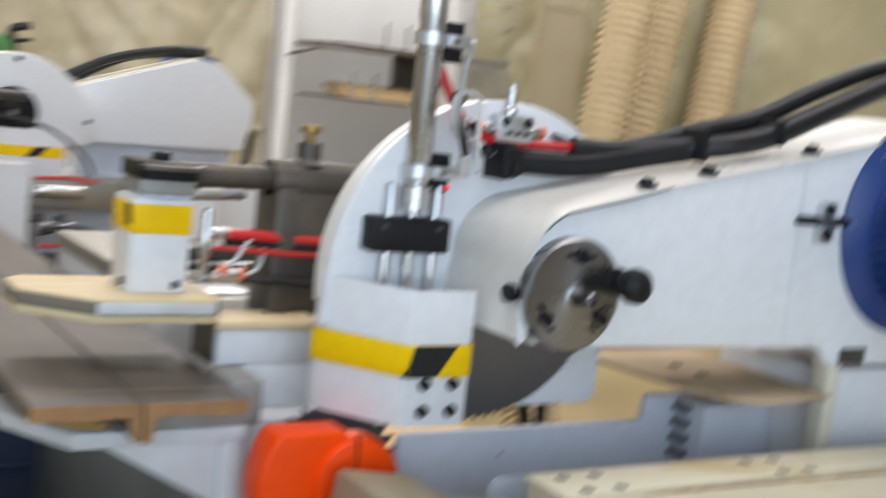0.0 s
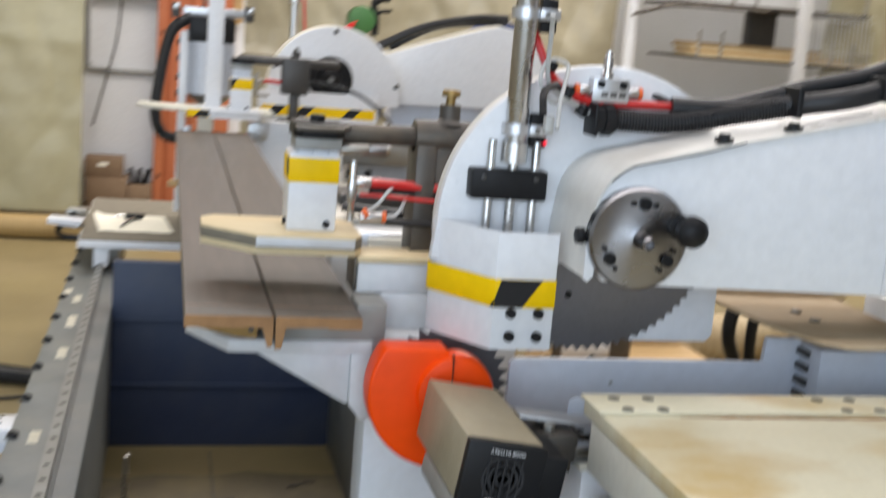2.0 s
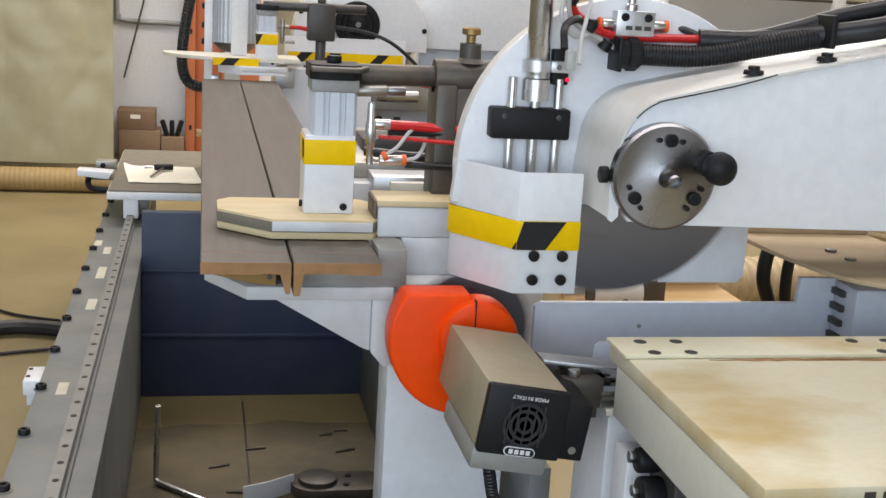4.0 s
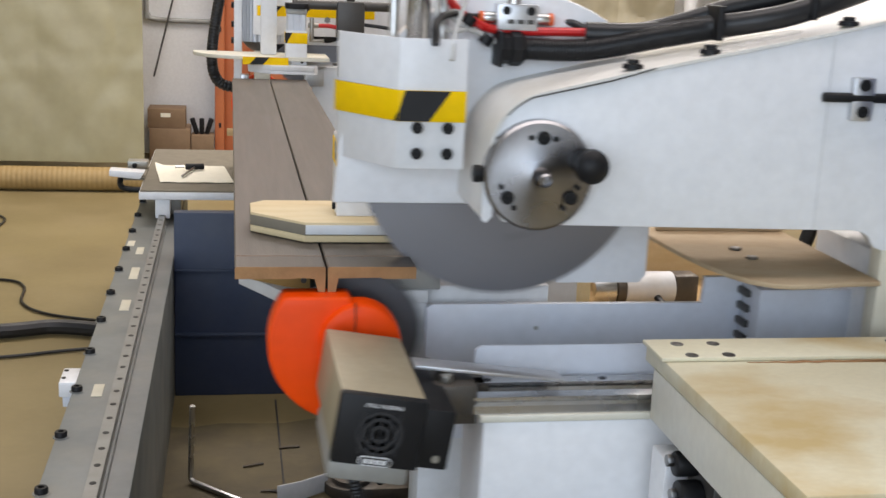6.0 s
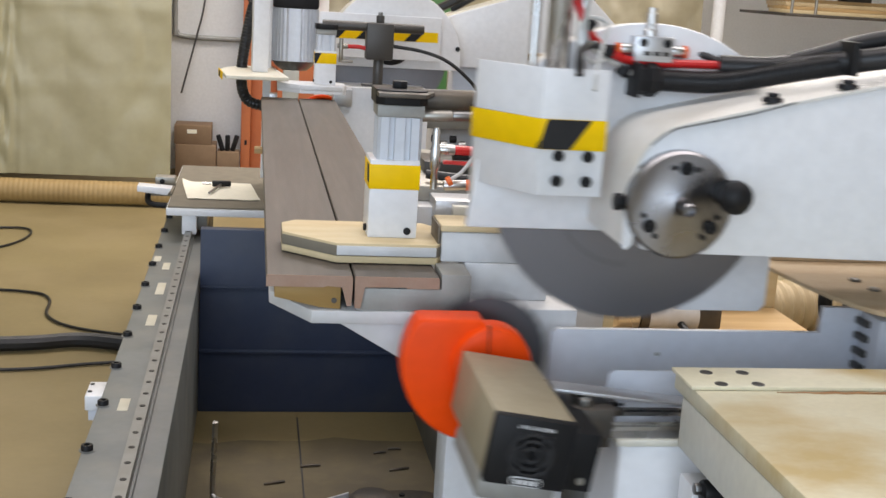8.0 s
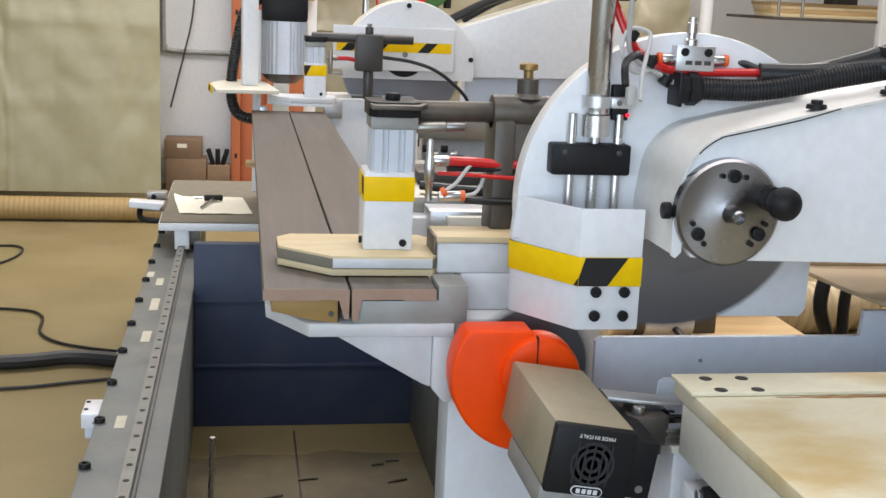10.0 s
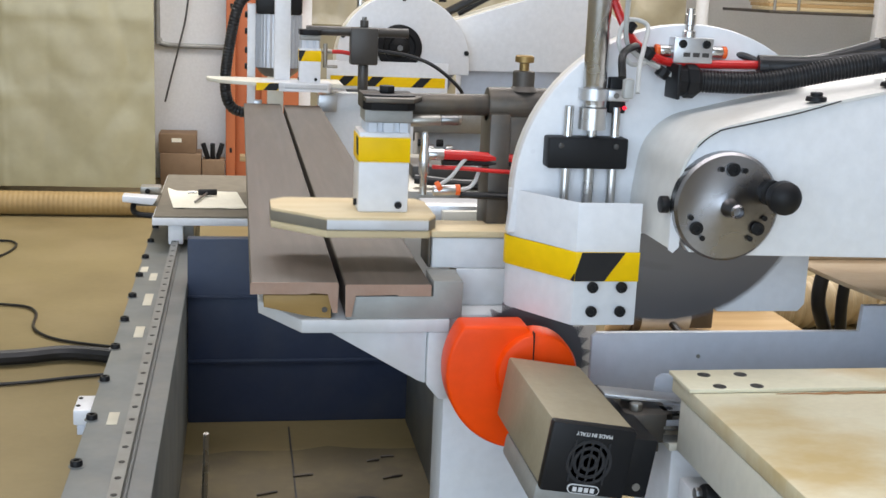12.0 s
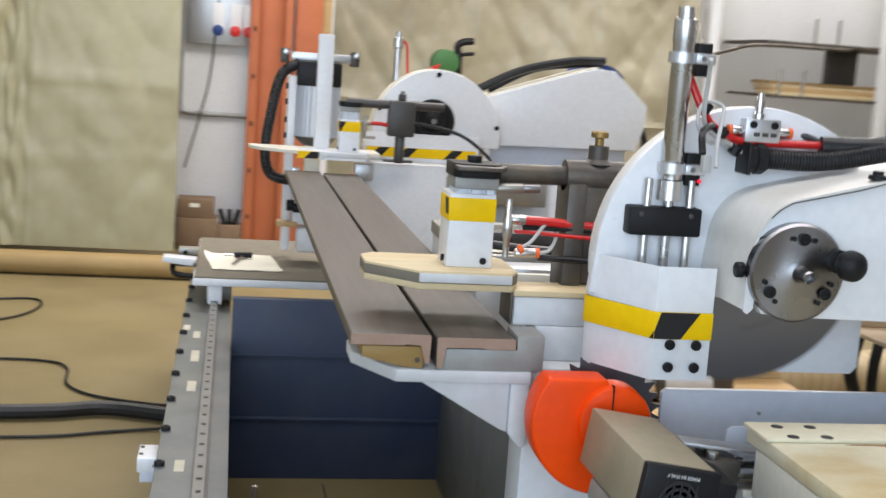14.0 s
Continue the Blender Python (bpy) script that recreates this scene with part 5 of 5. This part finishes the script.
solo("floor_seam", box(0.078, 0.083, -0.5, 1.69, 0.0005, 0.0018, 0), GRAPHITE, "dark joint in the concrete floor", "joint", kind="structure")
solo("rod_handle", tube([(-0.15, 1.08, 0.22), (-0.152, 1.09, 0.14), (-0.155, 1.10, 0.03), (-0.15, 1.09, 0.012), (-0.12, 1.06, 0.010), (0.02, 0.92, 0.010)], 0.0075, 8), CHROME, "bent bright steel rod on the floor", "rod")
random.seed(4)
for i in range(10):
    x, y, a = random.uniform(-0.05, 0.36), random.uniform(0.98, 1.5), random.uniform(-0.4, 0.4)
    l = random.uniform(0.03, 0.06)
    solo("wood_sliver", tube([(x, y, 0.004), (x + l * 0.5, y + a * 0.02, 0.006), (x + l, y + a * l, 0.004)], 0.0035, 5, 3), BARE, "dark splinter lying on the floor", "splinter", "floor splinters")
pb = thing("puck_base", (0.30, 1.03, 0), "round grey-brown metal foot on the floor", "foot")
part("plate", prism(arc(0.24, 1.03, 0.06, 90, 270, 10) + arc(0.37, 1.03, 0.06, -90, 90, 10), "z", 0.0, 0.03, 0.004), BARE, pb)
part("disc", lathe([(0.05, 0), (0.05, 0.012), (0.045, 0.014)], (0.25, 1.03, 0.03), "z", 24), BARE, pb)
for x, y in ((0.33, 1.055), (0.32, 1.0)):
    part("pad_screw", cyl((x, y, 0.03), (x, y, 0.034), 0.008, 10), BLACK, pb)
solo("white_offcut", sheet([(0.06, 0.96), (0.12, 0.985), (0.19, 1.03)], 0.0, 0.05, 0.004), WHITE, "curved white sheet offcut on the floor", "offcut")

# ---------------------------------------------------------------- behind the carriage
fit_to_view(1.02, (-0.0035, 0.0624, 0))
bx = thing("packing_crate", (1.5, 2.0, 0), "open plywood crate with hoses and fittings", "crate")
part("base", box(1.0, 1.85, 1.55, 2.25, 0.0, 0.24, 0.005), WOOD, bx)
part("side", box(1.0, 1.03, 1.55, 2.25, 0.24, 0.42, 0.003), PLY, bx)
part("back", box(1.03, 1.85, 2.22, 2.25, 0.24, 0.48, 0.003), PLY, bx)
fl = thing("filter_unit", (1.25, 1.9, 0.24), "white air filter with steel end cap in the crate", "filter")
part("bowl", cyl((1.14, 1.9, 0.30), (1.22, 1.9, 0.30), 0.055, 24, 0.008), CHROME, fl)
part("band", cyl((1.22, 1.9, 0.30), (1.25, 1.9, 0.30), 0.058, 24, 0.003), BARE, fl)
part("body", cyl((1.25, 1.9, 0.30), (1.42, 1.9, 0.30), 0.055, 24, 0.004), WHITE_DUSTY, fl)
part("end_valve", box(1.42, 1.50, 1.86, 1.94, 0.26, 0.35, 0.006), BARE, fl)
solo("red_supply_hose", tube([(1.235, 1.90, 0.35), (1.24, 1.93, 0.42), (1.30, 1.98, 0.455), (1.45, 2.06, 0.47), (1.60, 2.16, 0.49), (1.64, 2.22, 0.497)], 0.016), RED, "red hose over the crate", "hose")
solo("black_supply_hose", tube([(1.19, 2.1, 0.25), (1.22, 2.12, 0.45), (1.30, 2.05, 0.36), (1.37, 1.8, 0.26)], 0.012), RUBBER, "black hose hanging into the crate", "hose")
solo("ribbed_duct", tube([(1.15, 2.75, 0.11), (1.6, 2.7, 0.11), (2.1, 2.72, 0.11), (2.9, 2.9, 0.11)], 0.11, 20, 8, (0.05, 0.012)), TAN, "tan ribbed extraction duct on the floor", "duct")
solo("ribbed_duct", tube([(2.24, 1.9, 0.11), (2.28, 2.0, 0.25), (2.32, 2.1, 0.42), (2.34, 2.15, 0.62)], 0.10, 20, 8, (0.03, 0.008)), TAN, "tan ribbed duct end standing behind the slide", "duct")
solo("timber_plank", box(1.3, 2.6, 3.0, 3.25, 0.0, 0.05, 0.003), WOOD, "raw timber plank on the floor", "plank")
solo("hose_loop", tube([(1.28, 0.62, 0.86), (1.22, 0.60, 0.80), (1.20, 0.60, 0.70), (1.24, 0.62, 0.60), (1.30, 0.66, 0.4), (1.35, 0.7, 0.02)], 0.016, 12), RUBBER, "black hoses looping down behind the slide", "hose")
solo("hose_loop", tube([(1.30, 0.58, 0.88), (1.25, 0.56, 0.80), (1.24, 0.57, 0.70), (1.27, 0.6, 0.55), (1.32, 0.64, 0.3), (1.30, 0.7, 0.02)], 0.013, 12), RUBBER, "black hoses looping down behind the slide", "hose")

# ---------------------------------------------------------------- background
def curtain(name, x0, x1, y, z0, z1, amp, label, seed, n=440, m=110, slope=0.0, material=CURTAIN):
    bm = bmesh.new()
    vs = []
    for j in range(m + 1):
        z = z0 + (z1 - z0) * j / m
        row = []
        for i in range(n + 1):
            x = x0 + (x1 - x0) * i / n
            f = noise.noise((x * 1.3 + z * 0.25, z * 0.3, seed)) - 0.16 * math.exp(-((z - 1.02 + 0.03 * x) / 0.025) ** 2) - 0.10 * math.exp(-((z - 0.62 - 0.02 * x) / 0.02) ** 2) + 0.45 * (0.5 - abs(noise.noise((x * 2.6 - z * 0.9, z * 0.8, seed + 5)))) + 0.3 * (0.4 - abs(noise.noise((x * 3.5 + z * 2.6, z * 1.2 - x, seed + 9)))) + 0.06 * noise.noise((x * 11, z * 9, seed))
            f += 0.8 * math.exp(-((x + 1.55) / 0.13) ** 2) * noise.noise((x * 20, z * 6, seed + 3)) + 0.02 * noise.noise((x * 3, z * 26, seed + 7))
            row.append(bm.verts.new((x, y + slope * (x - x0) + amp * f, z)))
        vs.append(row)
    for j in range(m):
        for i in range(n):
            bm.faces.new((vs[j][i], vs[j][i + 1], vs[j + 1][i + 1], vs[j + 1][i]))
    ob = solo(name, bm, material, label, "curtain")
    s = ob.modifiers.new("thickness", "SOLIDIFY")
    s.thickness = 0.004
    return ob


LEFT_BACK, RIGHT_BACK = (1.0482, (0.031, 0.2044, 0)), (1.0369, (0.0006, 0.312, 0))
fit_to_view(*LEFT_BACK)
curtain("plastic_curtain", -5.9, -0.56, 5.3, 0.06, 4.45, 0.045, "dusty beige plastic sheet curtain hanging to the floor", 2)
fit_to_view(*RIGHT_BACK)
curtain("plastic_curtain", 0.40, 3.12, 6.45, 0.0, 4.45, 0.16, "dusty translucent plastic sheet hung in folds", 11, material=SMOKY)
curtain("plastic_curtain", 4.78, 7.95, 6.3, 0.0, 4.45, 0.14, "dusty beige plastic sheet behind the ducts", 21, slope=-0.536)
fit_to_view(*LEFT_BACK)
rolled = tube([(-5.9, 4.80, 0.066), (-3.0, 4.78, 0.066), (-1.6, 4.76, 0.066), (-0.40, 4.75, 0.066)], 0.065, 24, 8, (0.026, 0.0018))
fd = thing("floor_duct", (-1.5, 4.9, 0), "long tan flexible duct lying along the curtain", "duct")
part("hose", rolled, FLOORTAN, fd)
part("cuff", cyl((-0.46, 4.751, 0.0685), (-0.38, 4.75, 0.0685), 0.068, 24, 0.004), FLOORTAN, fd)
rk = thing("rack_upright", (0.0, 6.0, 0), "orange painted steel rack upright with punched slots", "rack upright")
part("web", box(-0.10, 0.06, 5.94, 5.97, 0, 4.4, 0.004), RACK, rk)
part("flange", box(-0.16, -0.10, 5.86, 6.0, 0, 4.4, 0.006), RACK, rk)
part("flange", box(0.06, 0.11, 5.88, 6.0, 0, 4.4, 0.006), RACK, rk)
part("rear_post", box(0.13, 0.30, 5.93, 6.02, 0, 4.4, 0.006), RACK, rk)
part("yellow_post", box(0.30, 0.36, 5.96, 6.02, 1.2, 4.4, 0.006), WOOD, rk)
for k in range(14):
    part("slot", box(-0.135, -0.12, 5.857, 5.861, 0.2 + 0.3 * k, 0.23 + 0.3 * k, 0), BLACK, rk)
cb = thing("cardboard_box", (-0.44, 5.88, 0), "brown cardboard box with pale torn label", "box", "cardboard boxes")
part("carton", box(-0.56, -0.31, 5.76, 6.0, 0.0, 0.20, 0.004), CARD, cb)
part("label", box(-0.36, -0.33, 5.7575, 5.76, 0.03, 0.06, 0), PAPER, cb)
cb2 = thing("cardboard_box", (-0.46, 5.88, 0.2), "smaller brown cardboard box stacked on another", "box", "cardboard boxes")
part("carton", box(-0.57, -0.34, 5.78, 6.0, 0.2005, 0.32, 0.004), CARD, cb2)
part("label", box(-0.49, -0.43, 5.7775, 5.78, 0.27, 0.295, 0), PAPER, cb2)
cb3 = thing("cardboard_box", (-0.23, 5.88, 0.0), "low open brown box holding dark tools", "box", "cardboard boxes")
part("carton", box(-0.305, -0.165, 5.78, 5.93, 0, 0.16, 0.004), CARD, cb3)
for k, (x, dx) in enumerate(((-0.27, -0.03), (-0.24, 0.0), (-0.21, 0.03))):
    solo("hand_tool", cyl((x, 5.84, 0.162), (x + dx, 5.83, 0.26), 0.016, 10, 0.003), BLACK, "dark tool handle standing in a box", "tool", "hand tools")
cd = thing("conduit", (-0.56, 6.03, 0), "grey steel wall conduit with a bend", "conduit")
part("pipe", tube([(-0.585, 6.03, 4.4), (-0.585, 6.03, 2.0), (-0.585, 6.03, 0.96), (-0.575, 6.03, 0.885), (-0.53, 6.03, 0.855), (-0.3, 6.03, 0.85), (-0.12, 6.03, 0.85)], 0.016), GREYSTEEL, cd)
solo("hanging_cable", tube([(-0.36, 5.98, 1.6), (-0.40, 5.98, 1.1), (-0.45, 5.98, 0.86), (-0.50, 5.98, 0.66), (-0.54, 5.98, 0.5)], 0.006, 6), GRAPHITE, "thin dark cable hanging on the wall", "cable")
so = thing("socket_panel", (-0.3, 6.03, 1.3), "grey wall socket panel with blue and red outlets", "socket panel")
part("board", box(-0.55, -0.10, 5.99, 6.049, 1.30, 1.75, 0.004), ALU, so)
for x, m in ((-0.36, BLUE), (-0.25, RED), (-0.165, RED)):
    s = part("outlet", box(x - 0.04, x + 0.04, 5.965, 5.99, 1.37, 1.56, 0.006), WALLW, so)
    part("cap", lathe([(0.035, 0), (0.035, 0.03), (0.025, 0.035)], (x, 5.965, 1.39), "y", 16), m, s)
fit_to_view(*RIGHT_BACK)
gm = thing("green_machine", (1.2, 6.2, 0), "green machine with a black hooked arm and red part", "machine")
part("body", box(0.98, 1.23, 6.06, 6.2, 0.0, 1.22, 0.02), GREEN, gm)
part("drum", cyl((1.19, 6.05, 1.30), (1.19, 6.2, 1.30), 0.092, 20, 0.01), GREEN, gm)
part("red_cap", prism([(1.05, 1.2205), (1.12, 1.2205), (1.15, 1.29), (1.11, 1.275)], "y", 6.03, 6.12, 0.004), RED, gm)
part("hook", tube([(1.285, 6.1, 1.20), (1.285, 6.1, 1.34), (1.272, 6.1, 1.41), (1.305, 6.1, 1.445), (1.38, 6.1, 1.455)], 0.026), BLACK, gm)
part("hook_tooth", tube([(1.29, 6.1, 1.355), (1.33, 6.1, 1.365), (1.39, 6.1, 1.372)], 0.013), BLACK, gm)
solo("white_pole", cyl((3.175, 6.28, 0), (3.175, 6.28, 4.45), 0.045, 16), WHITE, "tall white pole beside the curtain", "pole")
rack = thing("storage_rack", (4.2, 6.4, 0), "pale steel cantilever rack stacked with timber", "rack")
part("column", box(4.26, 4.46, 6.55, 6.7, 1.235, 1.60, 0.005), GRAPHITE, rack)
part("upper_shelf", box(3.55, 5.45, 6.2, 7.0, 1.60, 1.625, 0.003), BARE, rack)
part("lower_shelf", box(3.62, 5.4, 6.15, 7.0, 1.215, 1.235, 0.003), BARE, rack)
part("upright", box(4.42, 4.50, 6.10, 6.18, 0.0, 4.2, 0.005), WHITE, rack, "white rack upright")
for x in (3.68, 3.86, 4.75, 4.92):
    part("stop_pin", cyl((x, 6.2, 1.22), (x, 6.2, 1.42), 0.012, 8), STEEL_DULL, rack)
    part("stop_pin", cyl((x + 0.25, 6.22, 1.62), (x + 0.25, 6.22, 1.80), 0.012, 8), STEEL_DULL, rack)
for k in range(24):
    part("grid_wire", cyl((4.54 + 0.034 * k, 6.18, 0.85), (4.54 + 0.034 * k, 6.18, 1.62), 0.004, 6), CABLE, rack)
for k in range(4):
    part("grid_wire", cyl((4.51, 6.175, 0.9 + 0.22 * k), (5.42, 6.175, 0.9 + 0.22 * k), 0.004, 6), CABLE, rack)
for z in (1.90, 2.07, 2.24):
    part("cross_wire", cyl((4.50, 6.17, z), (5.45, 6.17, z + 0.03), 0.006, 6), CABLE, rack)
for k in range(4):
    solo("stacked_timber", box(3.66 + 0.03 * k, 5.35 - 0.05 * k, 6.2 + 0.1 * k, 6.55 + 0.1 * k, 1.2355 + 0.026 * k, 1.2605 + 0.026 * k, 0.003), WOOD if k % 2 else PLY, "pale timber board stacked on the rack", "board", "stacked timber")
for k in range(2):
    solo("wall_panel", box(3.35, 5.6, 6.9 - 0.02 * k, 6.915 - 0.02 * k, 1.6255, 3.5 - 0.3 * k, 0.003), WALLW, "large white sheet panel leaning on the rack", "panel", "sheet panels")
solo("bent_strip", tube([(3.13, 6.15, 1.49), (3.27, 6.15, 1.535), (3.42, 6.16, 1.575), (3.7, 6.185, 1.588), (4.2, 6.19, 1.590)], 0.014, 8), BARE, "dark bent strip sticking out from the rack", "strip")
solo("wrapped_bundle", box(4.55, 5.3, 6.3, 6.7, 0.45, 0.85, 0.05), WALLW, "white plastic-wrapped bundle below the rack", "bundle")
part("lower_deck", box(3.7, 5.4, 6.2, 7.0, 0.40, 0.4495, 0.003), WOOD, rack)
tp = thing("tan_panel", (4.6, 5.03, 0), "tall tan board panel standing beside ducts", "panel")
part("board", box(4.45, 4.78, 5.0, 5.06, 0.0, 4.4, 0.004), BEIGE, tp)
part("edge_strip", box(4.432, 4.449, 4.99, 5.065, 0.0, 4.4, 0.003), BEIGE, tp)
part("joint_cover", box(4.46, 4.77, 4.992, 4.9995, 1.98, 2.03, 0.002), BEIGE, tp)
for x0, x1, y in ((5.25, 4.98, 5.0), (5.75, 5.45, 5.2), (6.35, 6.1, 5.15)):
    d = thing("vertical_duct", (x1, y, 0), "tan ribbed extraction duct rising to the ceiling", "duct", "extraction ducts")
    part("hose", tube([(x1, y, 0.02), (x1 + 0.02, y, 0.8), ((x0 + x1) / 2, y, 1.7), (x0, y, 2.8), (x0 + 0.03, y, 4.3)], 0.17, 24, 8, (0.06, 0.012)), TAN, d)
    part("clamp_band", lathe([(0.174, 0), (0.178, 0.005), (0.178, 0.035), (0.174, 0.04)], (x1, y, 0.06), "z", 24), STEEL_DULL, d)


def far_motions():
    rest = fsaw.location.copy()
    slide = [(0, 0), (5.25, 0), (5.4, -0.02), (5.8, -0.155), (6.0, -0.218), (6.5, -0.385), (7.0, -0.551), (7.08, -0.555), (7.2, -0.50), (7.5, -0.27), (7.75, -0.16), (8.0, -0.09), (8.3, -0.02), (8.5, 0), (14, 0)]
    walk(fsaw, [(t, Matrix.Translation(rest + Vector((x, 0, 0)))) for t, x in slide])
    g = fguard.location.copy()
    walk(fguard, [(t, Matrix.Translation(g + Vector((0, 0, z)))) for t, z in ((0, 0), (4.4, 0), (4.9, 0.15), (11.1, 0.15), (11.5, 0), (14, 0))])
    f = footB.location.copy()
    walk(footB, [(t, Matrix.Translation(f + Vector((0, 0, z)))) for t, z in ((0, 0.028), (2.25, 0.028), (2.5, 0), (11.6, 0), (11.9, 0.028), (14, 0.028))])
    p = fplat.location.copy()
    walk(fplat, [(t, Matrix.Translation(p) @ pose(0, 0, 0, 0, 0, a)) for t, a in ((0, 0), (6.7, 0), (6.95, -42), (7.2, -84), (11.22, -84), (11.38, -42), (11.55, 0), (14, 0))])
    b = fb.location.copy()
    walk(fb, [(t / 10, Matrix.Translation(b) @ pose(0, 0, 0, 0, 61 * t, 0)) for t in range(0, 141)])


def motions():
    rest = saw.location.copy()
    slide = [(0, 0), (5.25, 0), (5.4, -0.02), (5.8, -0.155), (6.0, -0.218), (6.5, -0.384), (7.0, -0.549), (7.08, -0.558), (7.2, -0.525), (7.5, -0.353), (7.8, -0.185), (8.0, -0.072), (8.2, -0.03), (8.45, 0), (14, 0)]
    walk(saw, [(t, Matrix.Translation(rest + Vector((x, 0, 0)))) for t, x in slide])
    g = guard.location.copy()
    walk(guard, [(t, Matrix.Translation(g + Vector((0, 0, z)))) for t, z in ((0, 0), (4.4, 0), (4.9, 0.176), (9.2, 0.176), (9.7, 0), (14, 0))])
    f = footA.location.copy()
    clamp_rows = ((0, 0.060), (2.25, 0.060), (2.6, 0), (11.55, 0), (12.15, 0.058), (14, 0.058))
    walk(footA, [(t, Matrix.Translation(f + Vector((0, 0, z)))) for t, z in clamp_rows])
    u, lo = upper.location.copy(), lower.location.copy()
    for ob, loc, t0, t1, way in ((upper, u, 3.15, 14.0, 1), (lower, lo, 3.6, 12.0, -1)):
        rows, a, t = [(0.0, Matrix.Translation(loc))], 0.0, t0
        rows.append((t0, Matrix.Translation(loc)))
        while t < t1 - 0.001:
            t += 1 / FPS
            fade = min(1, (t - t0) / 0.5, max(0.02, (t1 + 0.8 - t) / 0.8) if ob is lower else 1)
            a += 83 * fade * way
            rows.append((t, Matrix.Translation(loc) @ pose(0, 0, 0, 0, a, 0)))
        if t1 < 14:
            rows.append((14.0, rows[-1][1]))
        walk(ob, rows)
    for c, t0, tilt in ((offcuts[1], 6.35, -35), (offcuts[0], 6.72, 30)):
        p = c.location.copy()
        rows = [(0, Matrix.Translation(p)), (t0, Matrix.Translation(p))]
        for k in range(1, 5):
            d = 0.1 * k
            z = max(p.z - 4.9 * d * d - 0.1 * d, 0.022)
            rows.append((t0 + d, Matrix.Translation((p.x, p.y - 0.25 * d, z)) @ pose(0, 0, 0, tilt * k / 4 * (1 if z > 0.03 else 0), 0, tilt * k / 3)))
        end = Matrix.Translation((p.x, p.y - 0.12, 0.052)) @ pose(0, 0, 0, 0, 0, tilt)
        walk(c, rows + [(t0 + 0.5, end), (14, end)])
    b = boards[0].location.copy()
    walk(boards[0], [(t, Matrix.Translation(b + Vector(d))) for t, d in ((0, (0, 0, 0)), (11.6, (0, 0, 0)), (12.0, (-0.007, 0, 0.003)), (14, (-0.007, 0, 0.003)))])
    far_motions()


motions()
